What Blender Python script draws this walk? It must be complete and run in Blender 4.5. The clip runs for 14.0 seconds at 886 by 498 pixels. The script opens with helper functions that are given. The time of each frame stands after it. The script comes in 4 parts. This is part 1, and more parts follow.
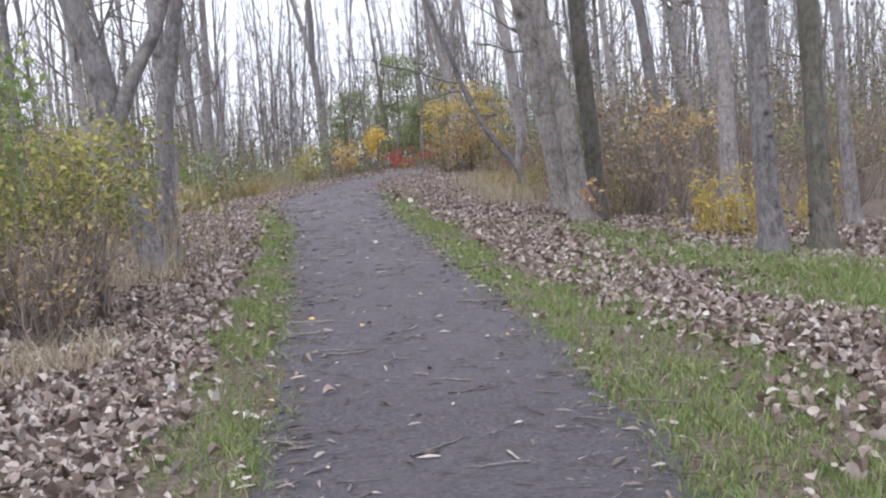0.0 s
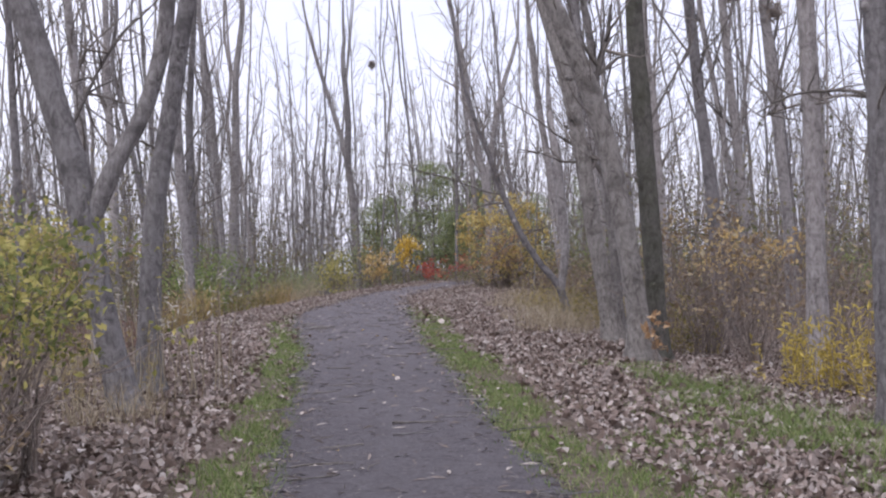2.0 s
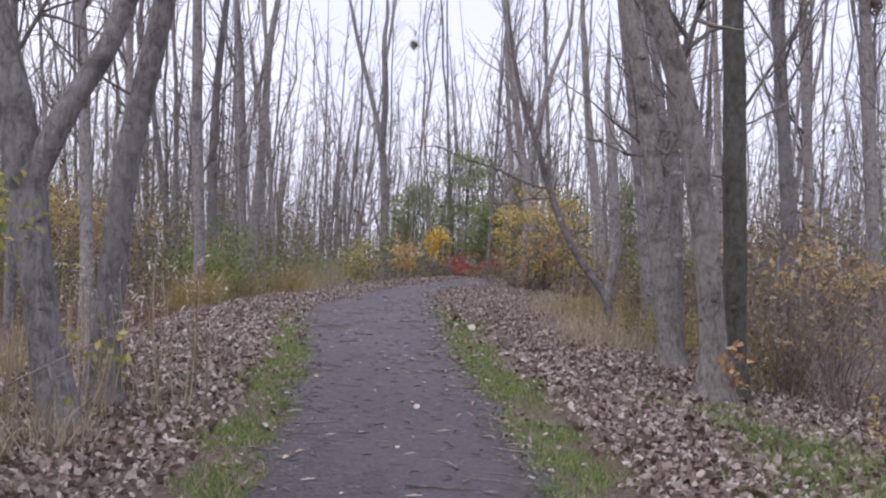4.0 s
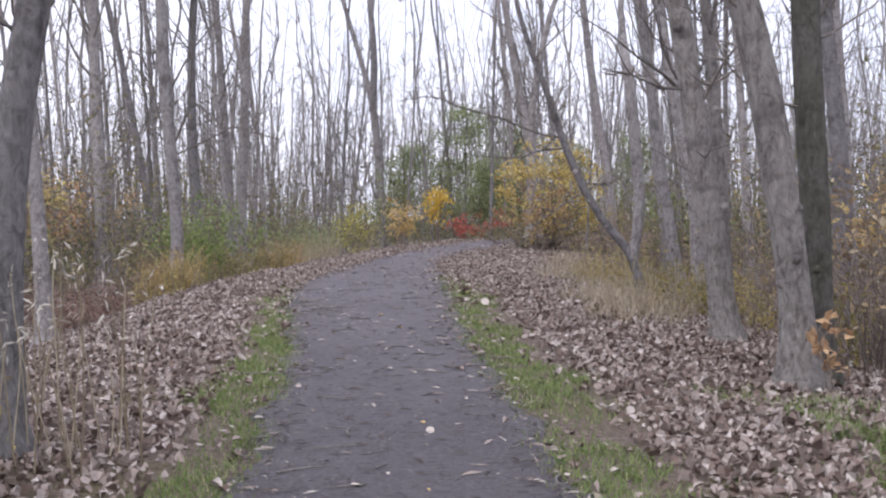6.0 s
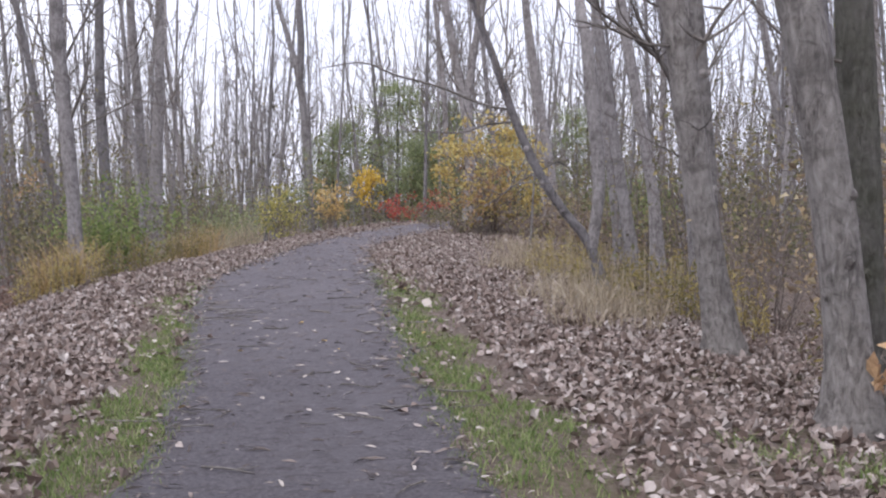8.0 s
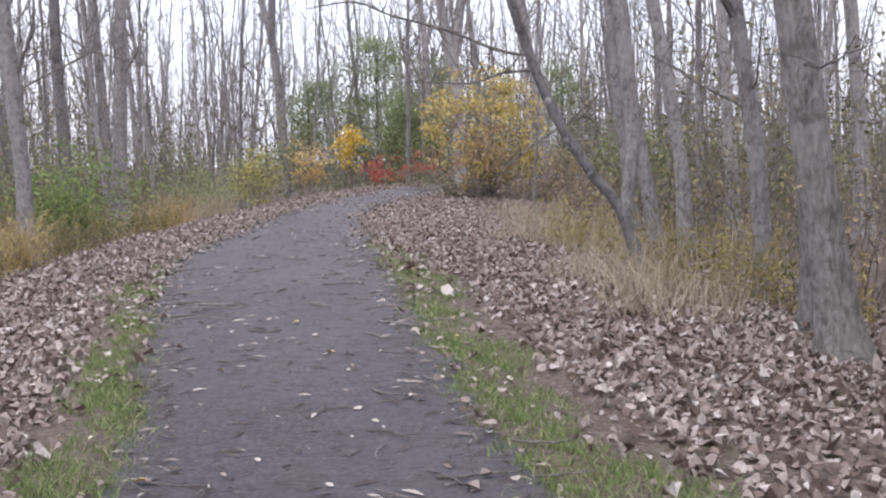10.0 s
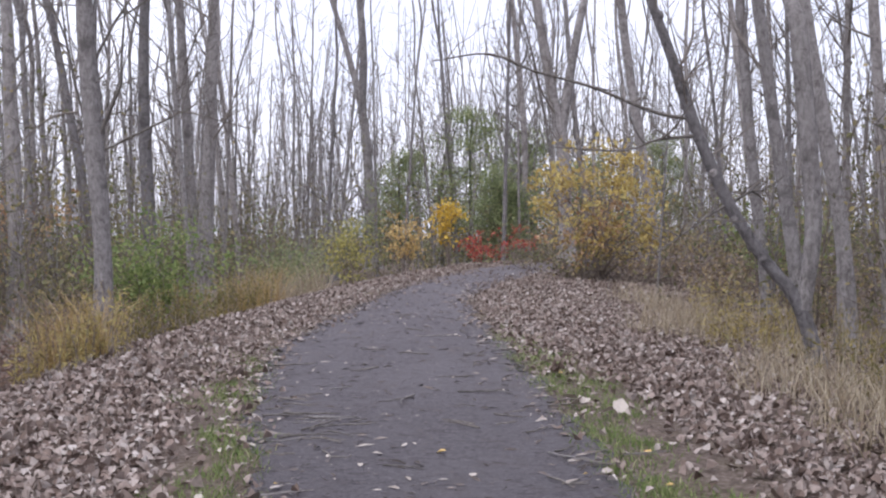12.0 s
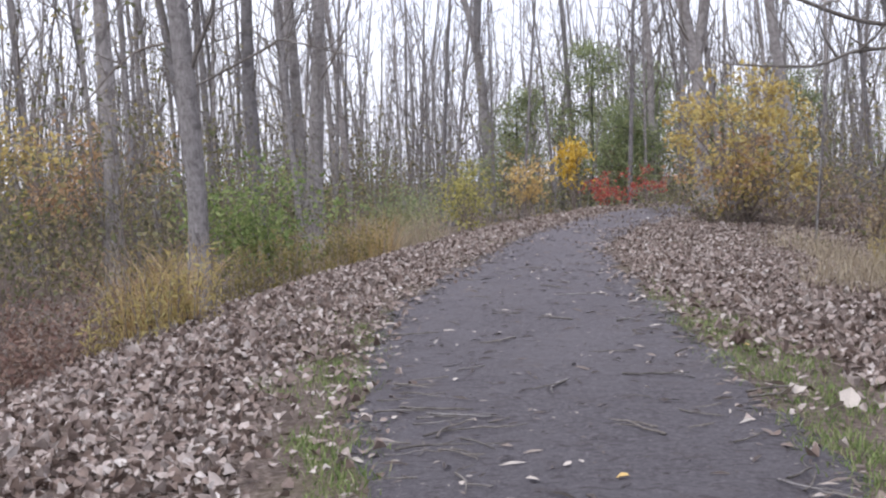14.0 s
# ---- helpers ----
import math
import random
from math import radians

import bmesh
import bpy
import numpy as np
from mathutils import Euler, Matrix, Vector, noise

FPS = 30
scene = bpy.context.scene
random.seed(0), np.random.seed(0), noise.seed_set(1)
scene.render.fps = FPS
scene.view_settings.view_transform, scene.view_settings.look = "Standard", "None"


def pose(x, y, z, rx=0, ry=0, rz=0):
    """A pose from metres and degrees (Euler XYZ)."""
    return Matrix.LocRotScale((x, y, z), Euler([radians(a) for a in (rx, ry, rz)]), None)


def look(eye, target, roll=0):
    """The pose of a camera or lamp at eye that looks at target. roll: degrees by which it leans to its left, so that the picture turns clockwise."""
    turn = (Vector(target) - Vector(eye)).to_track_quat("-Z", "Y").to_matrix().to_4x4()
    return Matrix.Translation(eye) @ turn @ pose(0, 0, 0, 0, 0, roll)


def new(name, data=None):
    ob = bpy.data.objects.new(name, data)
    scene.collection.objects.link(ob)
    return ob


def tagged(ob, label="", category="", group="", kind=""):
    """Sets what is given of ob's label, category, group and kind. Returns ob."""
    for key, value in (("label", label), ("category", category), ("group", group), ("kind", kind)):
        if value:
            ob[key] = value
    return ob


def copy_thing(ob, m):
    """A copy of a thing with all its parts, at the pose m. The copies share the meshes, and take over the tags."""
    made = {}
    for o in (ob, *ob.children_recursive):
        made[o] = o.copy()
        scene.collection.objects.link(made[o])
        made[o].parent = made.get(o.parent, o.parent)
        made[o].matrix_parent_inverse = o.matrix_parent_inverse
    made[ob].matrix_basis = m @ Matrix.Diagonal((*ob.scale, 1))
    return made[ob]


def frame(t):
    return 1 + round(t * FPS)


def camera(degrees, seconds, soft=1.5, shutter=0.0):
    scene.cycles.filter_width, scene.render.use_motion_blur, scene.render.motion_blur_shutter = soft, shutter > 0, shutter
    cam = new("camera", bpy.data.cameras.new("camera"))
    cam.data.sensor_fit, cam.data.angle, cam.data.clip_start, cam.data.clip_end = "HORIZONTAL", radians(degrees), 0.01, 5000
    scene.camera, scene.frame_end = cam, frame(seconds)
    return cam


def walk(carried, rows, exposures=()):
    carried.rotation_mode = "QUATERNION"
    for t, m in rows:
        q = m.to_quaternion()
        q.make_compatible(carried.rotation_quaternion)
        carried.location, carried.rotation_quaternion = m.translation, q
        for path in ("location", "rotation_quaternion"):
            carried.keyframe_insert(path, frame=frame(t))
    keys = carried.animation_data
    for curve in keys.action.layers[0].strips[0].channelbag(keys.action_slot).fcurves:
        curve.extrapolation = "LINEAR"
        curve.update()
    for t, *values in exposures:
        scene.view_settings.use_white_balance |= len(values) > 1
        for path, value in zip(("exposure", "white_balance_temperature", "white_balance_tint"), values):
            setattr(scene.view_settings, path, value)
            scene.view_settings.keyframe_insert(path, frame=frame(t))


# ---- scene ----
cam = camera(38.1, 14.0, soft=2.2)
PATH = [
    (0, (0.042, 0.014, 1.481), (0.032, 2.006, 1.299), -4.6),
    (0.5, (0.048, 0.648, 1.517), (-0.012, 2.644, 1.407), 0.7),
    (1, (0.051, 1.269, 1.56), (0.04, 3.268, 1.508), -1.0),
    (1.5, (0.028, 1.936, 1.603), (-0.042, 3.935, 1.58), -1.0),
    (2, (-0.023, 2.66, 1.572), (-0.072, 4.659, 1.562), -1.9),
    (2.5, (-0.083, 3.34, 1.594), (-0.087, 5.34, 1.589), 0.3),
    (3, (-0.13, 4.008, 1.597), (-0.154, 6.008, 1.602), 2.0),
    (3.5, (-0.136, 4.693, 1.615), (-0.154, 6.693, 1.608), 0.2),
    (4, (-0.207, 5.454, 1.601), (-0.301, 7.451, 1.579), 2.2),
    (4.2, (-0.204, 5.744, 1.601), (-0.323, 7.74, 1.545), -0.1),
    (6.3, (-0.443, 8.588, 1.621), (-0.525, 10.584, 1.537), -1.2),
    (6.5, (-0.455, 8.855, 1.609), (-0.513, 10.852, 1.529), -1.2),
    (7, (-0.487, 9.56, 1.601), (-0.54, 11.558, 1.511), -3.4),
    (7.5, (-0.546, 10.17, 1.647), (-0.592, 12.166, 1.534), -0.9),
    (8, (-0.564, 10.91, 1.649), (-0.549, 12.907, 1.53), -1.1),
    (8.2, (-0.596, 11.199, 1.625), (-0.603, 13.196, 1.506), 1.4),
    (10.3, (-1.11, 14.021, 1.645), (-1.05, 16.011, 1.459), -2.1),
    (10.5, (-1.188, 14.282, 1.658), (-1.119, 16.276, 1.524), 0.9),
    (11, (-1.395, 14.807, 1.648), (-1.396, 16.806, 1.576), -2.5),
    (11.5, (-1.541, 15.48, 1.655), (-1.629, 17.477, 1.589), -1.1),
    (12, (-1.65, 16.029, 1.642), (-1.709, 18.027, 1.578), -0.8),
    (12.5, (-1.723, 16.519, 1.632), (-1.803, 18.515, 1.54), 0.0),
    (13, (-1.8, 17.118, 1.624), (-1.99, 19.102, 1.46), 1.3),
    (13.5, (-1.881, 17.718, 1.586), (-2.089, 19.701, 1.43), -2.2),
    (14, (-1.994, 18.284, 1.567), (-2.231, 20.265, 1.42), -1.8),
]
walk(cam, [(t, look(eye, target, roll)) for t, eye, target, roll in PATH],
     exposures=[(0.0, 0.5, 6500, 10), (0.6, 0.54, 6500, 12), (1.2, 0.4, 6500, 13), (2.0, 0.14, 6500, 16), (3.0, 0.05, 6500, 17), (4.2, 0.05, 6500, 17), (6.5, 0.42, 6500, 14),
                (8.0, 0.4, 6500, 14), (10.4, 0.58, 6500, 13), (11.1, 0.36, 6500, 14), (12.0, 0.3, 6500, 14), (13.0, 0.38, 6500, 13), (14.0, 0.46, 6500, 12)])

# ---- world, sun, exposure ----
world = bpy.data.worlds.new("overcast_sky")
scene.world = world
world.use_nodes = True
wn = world.node_tree
wn.nodes.clear()
sky = wn.nodes.new("ShaderNodeTexSky")
sky.sky_type, sky.sun_disc = "NISHITA", False
sky.sun_elevation, sky.sun_rotation = radians(60), radians(211)
w_coord = wn.nodes.new("ShaderNodeTexCoord")
cloud = wn.nodes.new("ShaderNodeTexNoise")
cloud.inputs["Scale"].default_value, cloud.inputs["Detail"].default_value = 3.0, 5.0
cloud_tone = wn.nodes.new("ShaderNodeValToRGB")
cloud_tone.color_ramp.elements[0].position, cloud_tone.color_ramp.elements[0].color = 0.3, (7.3, 7.75, 9.6, 1)
cloud_tone.color_ramp.elements[1].position, cloud_tone.color_ramp.elements[1].color = 0.7, (9.6, 9.8, 11.2, 1)
w_mix = wn.nodes.new("ShaderNodeMix")
w_mix.data_type = "RGBA"
w_mix.inputs["Factor"].default_value = 0.82
w_bg = wn.nodes.new("ShaderNodeBackground")
w_bg.inputs["Strength"].default_value = 0.124
w_out = wn.nodes.new("ShaderNodeOutputWorld")
wn.links.new(w_coord.outputs["Generated"], cloud.inputs["Vector"])
wn.links.new(cloud.outputs["Fac"], cloud_tone.inputs["Fac"])
wn.links.new(sky.outputs["Color"], w_mix.inputs["A"])
wn.links.new(cloud_tone.outputs["Color"], w_mix.inputs["B"])
wn.links.new(w_mix.outputs["Result"], w_bg.inputs["Color"])
wn.links.new(w_bg.outputs["Background"], w_out.inputs["Surface"])
sun = new("sun", bpy.data.lights.new("sun", "SUN"))
sun.data.energy, sun.data.angle, sun.data.color = 1.5, radians(60), (1.0, 0.98, 0.96)
sun.matrix_world = look((-12, -20, 40), (0, 0, 0))


# ---- materials ----
def material(name, rough=0.85, spec=0.3):
    m = bpy.data.materials.new(name)
    m.use_nodes = True
    b = m.node_tree.nodes["Principled BSDF"]
    b.inputs["Roughness"].default_value = rough
    b.inputs["Specular IOR Level"].default_value = spec
    return m, m.node_tree, b


def tex(nt, scale, detail=4.0, rough=0.6, stretch=(1, 1, 1), out="Object", distort=0.0):
    c = nt.nodes.new("ShaderNodeTexCoord")
    mp = nt.nodes.new("ShaderNodeMapping")
    mp.inputs["Scale"].default_value = stretch
    n = nt.nodes.new("ShaderNodeTexNoise")
    n.inputs["Scale"].default_value, n.inputs["Detail"].default_value = scale, detail
    n.inputs["Roughness"].default_value, n.inputs["Distortion"].default_value = rough, distort
    nt.links.new(c.outputs[out], mp.inputs["Vector"])
    nt.links.new(mp.outputs["Vector"], n.inputs["Vector"])
    return n.outputs["Fac"]


def ramp(nt, fac, stops):
    r = nt.nodes.new("ShaderNodeValToRGB")
    el = r.color_ramp.elements
    while len(el) < len(stops):
        el.new(0.5)
    for e, (p, c) in zip(el, stops):
        e.position, e.color = p, (*c, 1)
    nt.links.new(fac, r.inputs["Fac"])
    return r.outputs["Color"]


def mixed(nt, fac, a, b, mode="MIX"):
    n = nt.nodes.new("ShaderNodeMix")
    n.data_type, n.blend_type = "RGBA", mode
    for socket, v in ((n.inputs["Factor"], fac), (n.inputs["A"], a), (n.inputs["B"], b)):
        if hasattr(v, "links"):
            nt.links.new(v, socket)
        elif isinstance(v, tuple):
            socket.default_value = (*v, 1)
        else:
            socket.default_value = v
    return n.outputs["Result"]


def bump(nt, b, height, strength, dist):
    n = nt.nodes.new("ShaderNodeBump")
    n.inputs["Strength"].default_value, n.inputs["Distance"].default_value = strength, dist
    nt.links.new(height, n.inputs["Height"])
    nt.links.new(n.outputs["Normal"], b.inputs["Normal"])


def bark_material(name, dark, mid, pale, ridge=0.5, moss=0.0):
    m, nt, b = material(name, 0.92, 0.15)
    grain = tex(nt, 16.0, 6.0, 0.7, (1.2, 1.2, 0.55), distort=0.7)
    col = ramp(nt, grain, [(0.36, dark), (0.48, mid), (0.64, pale)])
    blotch = tex(nt, 1.7, 4.0, 0.6, (1, 1, 0.8))
    col = mixed(nt, ramp(nt, blotch, [(0.38, (0, 0, 0)), (0.68, (0.6, 0.6, 0.6))]), col, pale)
    col = mixed(nt, ramp(nt, tex(nt, 2.6, 4.0, 0.65, (1, 1, 1.3), distort=0.4), [(0.53, (0, 0, 0)), (0.68, (0.7, 0.7, 0.7))]), col, dark)
    scars = tex(nt, 7.0, 4.0, 0.65, (0.8, 0.8, 2.6), distort=0.6)
    col = mixed(nt, ramp(nt, scars, [(0.61, (0, 0, 0)), (0.72, (0.6, 0.6, 0.6))]), col, tuple(0.7 * c for c in dark))
    if moss:
        col = mixed(nt, ramp(nt, tex(nt, 2.3, 5.0), [(0.45, (0, 0, 0)), (0.7, (moss,) * 3)]), col, (0.09, 0.105, 0.05))
    info = nt.nodes.new("ShaderNodeObjectInfo")
    col = mixed(nt, 1.0, col, ramp(nt, info.outputs["Random"], [(0.0, (0.62, 0.62, 0.63)), (0.5, (0.9, 0.89, 0.88)), (1.0, (1.16, 1.13, 1.1))]), "MULTIPLY")
    nt.links.new(col, b.inputs["Base Color"])
    bump(nt, b, tex(nt, 22.0, 6.0, 0.75, (1.2, 1.2, 0.3), distort=1.0), min(1.0, ridge * 1.8), 0.05)
    return m


def leaf_material(name, stops, glow=0.0, rough=0.75):
    """Leaves, each of its own tone; thin live leaves let light through."""
    m, nt, b = material(name, rough, 0.25)
    g = nt.nodes.new("ShaderNodeNewGeometry")
    col = ramp(nt, g.outputs["Random Per Island"], stops)
    col = mixed(nt, 1.0, col, ramp(nt, tex(nt, 30.0, 3.0), [(0.3, (0.72, 0.72, 0.72)), (0.7, (1.1, 1.1, 1.1))]), "MULTIPLY")
    nt.links.new(col, b.inputs["Base Color"])
    if glow:
        t = nt.nodes.new("ShaderNodeBsdfTranslucent")
        nt.links.new(col, t.inputs["Color"])
        x = nt.nodes.new("ShaderNodeMixShader")
        x.inputs["Fac"].default_value = glow
        nt.links.new(b.outputs["BSDF"], x.inputs[1])
        nt.links.new(t.outputs["BSDF"], x.inputs[2])
        nt.links.new(x.outputs["Shader"], nt.nodes["Material Output"].inputs["Surface"])
    return m


BARK = bark_material("grey_poplar_bark", (0.125, 0.115, 0.113), (0.27, 0.252, 0.248), (0.43, 0.41, 0.405))
BARK_DARK = bark_material("dark_mossy_bark", (0.085, 0.08, 0.07), (0.17, 0.16, 0.14), (0.26, 0.25, 0.225), 0.6, 0.5)
BARK_BROWN = bark_material("ridged_brown_bark", (0.115, 0.105, 0.097), (0.275, 0.254, 0.238), (0.43, 0.405, 0.382), 0.75)
BARK_THIN = bark_material("thin_branch_bark", (0.11, 0.098, 0.088), (0.19, 0.172, 0.156), (0.28, 0.258, 0.238), 0.3)
TWIG = bark_material("shrub_twig_bark", (0.14, 0.114, 0.1), (0.25, 0.208, 0.182), (0.38, 0.325, 0.288), 0.3)
LITTER = leaf_material("dry_leaf_litter", [(0.0, (0.13, 0.092, 0.074)), (0.25, (0.235, 0.178, 0.15)), (0.55, (0.33, 0.268, 0.236)), (0.84, (0.42, 0.36, 0.325)), (0.98, (0.52, 0.465, 0.425)), (1.0, (0.6, 0.555, 0.515))])
PALE_LEAF = leaf_material("pale_fallen_leaf", [(0.0, (0.36, 0.30, 0.25)), (0.5, (0.50, 0.44, 0.385)), (1.0, (0.66, 0.61, 0.55))])
GOLD_LEAF = leaf_material("yellow_fallen_leaf", [(0.0, (0.55, 0.36, 0.12)), (1.0, (0.68, 0.5, 0.22))])
GRASS = leaf_material("short_green_grass", [(0.0, (0.125, 0.185, 0.06)), (0.5, (0.205, 0.275, 0.095)), (0.85, (0.30, 0.345, 0.14)), (1.0, (0.45, 0.41, 0.26))], 0.3)
DRY_GRASS = leaf_material("dry_tan_grass", [(0.0, (0.26, 0.20, 0.135)), (0.5, (0.42, 0.35, 0.245)), (1.0, (0.56, 0.49, 0.37))], 0.25)
OLIVE = leaf_material("olive_weed_leaves", [(0.0, (0.14, 0.14, 0.06)), (0.5, (0.27, 0.235, 0.09)), (0.8, (0.40, 0.32, 0.13)), (1.0, (0.50, 0.41, 0.2))], 0.35)
YELLOW = leaf_material("yellow_autumn_leaves", [(0.0, (0.32, 0.23, 0.11)), (0.3, (0.54, 0.41, 0.155)), (0.7, (0.70, 0.56, 0.21)), (1.0, (0.58, 0.52, 0.23))], 0.42)
LIME = leaf_material("pale_yellow_green_leaves", [(0.0, (0.27, 0.26, 0.095)), (0.5, (0.46, 0.43, 0.15)), (1.0, (0.62, 0.55, 0.21))], 0.42)
TAWNY = leaf_material("tawny_orange_grass", [(0.0, (0.3, 0.2, 0.1)), (0.5, (0.5, 0.36, 0.17)), (1.0, (0.64, 0.5, 0.27))], 0.3)
PEACH = leaf_material("orange_yellow_leaves", [(0.0, (0.42, 0.29, 0.15)), (0.4, (0.66, 0.47, 0.2)), (1.0, (0.76, 0.60, 0.28))], 0.38)
GOLDEN = leaf_material("golden_weed_leaves", [(0.0, (0.30, 0.24, 0.08)), (0.4, (0.56, 0.44, 0.12)), (1.0, (0.74, 0.60, 0.18))], 0.4)
BRIGHT = leaf_material("bright_yellow_leaves", [(0.0, (0.58, 0.38, 0.07)), (0.5, (0.74, 0.52, 0.09)), (1.0, (0.80, 0.62, 0.17))], 0.35)
AMBER = leaf_material("amber_brown_leaves", [(0.0, (0.2, 0.145, 0.1)), (0.5, (0.34, 0.255, 0.165)), (0.85, (0.48, 0.37, 0.2)), (1.0, (0.58, 0.5, 0.34))], 0.3)
ORANGE = leaf_material("orange_brown_leaves", [(0.0, (0.36, 0.22, 0.13)), (0.6, (0.52, 0.34, 0.19)), (1.0, (0.66, 0.47, 0.28))], 0.3)
RED = leaf_material("red_autumn_leaves", [(0.0, (0.33, 0.07, 0.06)), (0.6, (0.56, 0.115, 0.10)), (1.0, (0.58, 0.25, 0.16))], 0.35)
GREEN = leaf_material("green_shrub_leaves", [(0.0, (0.15, 0.21, 0.075)), (0.5, (0.27, 0.35, 0.135)), (1.0, (0.43, 0.47, 0.2))], 0.45)
YGREEN = leaf_material("yellow_green_leaves", [(0.0, (0.12, 0.15, 0.055)), (0.4, (0.245, 0.265, 0.09)), (0.75, (0.41, 0.38, 0.125)), (1.0, (0.58, 0.5, 0.18))], 0.4)
EVERGREEN = leaf_material("soft_green_foliage", [(0.0, (0.19, 0.235, 0.125)), (0.6, (0.33, 0.385, 0.2)), (1.0, (0.5, 0.52, 0.27))], 0.55)
THICKET = leaf_material("dull_thicket_leaves", [(0.0, (0.11, 0.1, 0.07)), (0.35, (0.19, 0.2, 0.10)), (0.7, (0.28, 0.25, 0.145)), (1.0, (0.45, 0.37, 0.18))], 0.38)
BRAMBLE = leaf_material("reddish_bramble_leaves", [(0.0, (0.13, 0.075, 0.06)), (0.5, (0.24, 0.15, 0.12)), (1.0, (0.34, 0.25, 0.19))], 0.2)
CRUMB = leaf_material("crumbled_twig_and_leaf", [(0.0, (0.05, 0.04, 0.035)), (0.6, (0.11, 0.088, 0.078)), (0.8, (0.26, 0.21, 0.18)), (1.0, (0.5, 0.45, 0.4))])
STRAW = leaf_material("straw_yellow_weed_leaves", [(0.0, (0.22, 0.17, 0.09)), (0.4, (0.40, 0.32, 0.14)), (0.8, (0.56, 0.46, 0.19)), (1.0, (0.48, 0.45, 0.2))], 0.35)
FUZZ = leaf_material("pale_seed_heads", [(0.0, (0.55, 0.5, 0.42)), (1.0, (0.74, 0.7, 0.62))], 0.2)

PATH_MAT, nt, b = material("dark_packed_stone_dust", 0.93, 0.2)
col = ramp(nt, tex(nt, 40.0, 9.0, 0.85), [(0.34, (0.052, 0.043, 0.048)), (0.46, (0.128, 0.117, 0.127)), (0.56, (0.194, 0.179, 0.19)), (0.68, (0.40, 0.365, 0.37))])
col = mixed(nt, ramp(nt, tex(nt, 0.8, 5.0, 0.65, (1, 0.45, 1)), [(0.36, (0, 0, 0)), (0.66, (0.5, 0.5, 0.5))]), col, (0.21, 0.195, 0.205))
col = mixed(nt, ramp(nt, tex(nt, 9.0, 6.0, 0.75, (0.9, 1.7, 1), distort=0.8), [(0.53, (0, 0, 0)), (0.66, (0.75, 0.75, 0.75))]), col, (0.08, 0.066, 0.066))
col = mixed(nt, ramp(nt, tex(nt, 3.2, 6.0, 0.75), [(0.55, (0, 0, 0)), (0.68, (0.55, 0.55, 0.55))]), col, (0.135, 0.112, 0.106))
nt.links.new(col, b.inputs["Base Color"])
bump(nt, b, tex(nt, 45.0, 8.0, 0.85), 1.0, 0.03)

SOIL, nt, b = material("leafy_woodland_soil", 0.95, 0.15)
col = ramp(nt, tex(nt, 22.0, 6.0, 0.75), [(0.32, (0.06, 0.045, 0.037)), (0.46, (0.145, 0.112, 0.092)), (0.58, (0.235, 0.187, 0.158)), (0.72, (0.40, 0.34, 0.30))])
col = mixed(nt, ramp(nt, tex(nt, 0.55, 4.0), [(0.5, (0, 0, 0)), (0.68, (0.6, 0.6, 0.6))]), col, (0.14, 0.125, 0.06))
nt.links.new(col, b.inputs["Base Color"])
bump(nt, b, tex(nt, 34.0, 5.0, 0.75), 0.9, 0.04)


# ---- the lie of the land ----
WAY = [(0.35, -30.0, 0.85), (0.25, -6.0, 0.84), (0.12, 0.0, 0.83), (0.02, 5.0, 0.83), (-0.27, 8.5, 0.86), (-0.66, 12.0, 0.86), (-0.96, 15.0, 0.87),
       (-1.21, 17.2, 0.88), (-1.52, 20.0, 0.9), (-2.02, 24.0, 1.07), (-2.38, 27.0, 1.2), (-2.64, 30.0, 1.2), (-2.7, 34.0, 0.95), (-2.64, 37.0, 0.78),
       (-2.35, 40.0, 0.8), (-1.8, 43.0, 0.88), (-1.05, 46.0, 0.95), (0.1, 49.0, 0.95), (2.2, 51.2, 0.95), (5.5, 52.6, 0.95), (11.0, 53.2, 0.95), (30.0, 53.5, 0.95)]


def catmull(rows, step):
    """Points at even steps along a smooth curve through the rows; extra columns go along."""
    p = np.array(rows, float)
    p = np.vstack([2 * p[0] - p[1], p, 2 * p[-1] - p[-2]])
    got = []
    for i in range(1, len(p) - 2):
        n = max(2, int(np.linalg.norm(p[i + 1][:2] - p[i][:2]) / step) + 1)
        u = np.linspace(0, 1, n, endpoint=False)[:, None]
        a, b0, c, d = p[i - 1], p[i], p[i + 1], p[i + 2]
        got.append(0.5 * (2 * b0 + (c - a) * u + (2 * a - 5 * b0 + 4 * c - d) * u ** 2 + (3 * b0 - a - 3 * c + d) * u ** 3))
    return np.vstack(got + [p[-2][None]])


LINE = catmull(WAY, 0.2)
TANG = np.gradient(LINE[:, :2], axis=0)
TANG /= np.linalg.norm(TANG, axis=1)[:, None]
COARSE = np.hstack([LINE, TANG])[::3].astype(np.float32)


def smooth(a, b0, v):
    u = np.clip((np.asarray(v, float) - a) / (b0 - a), 0, 1)
    return u * u * (3 - 2 * u)


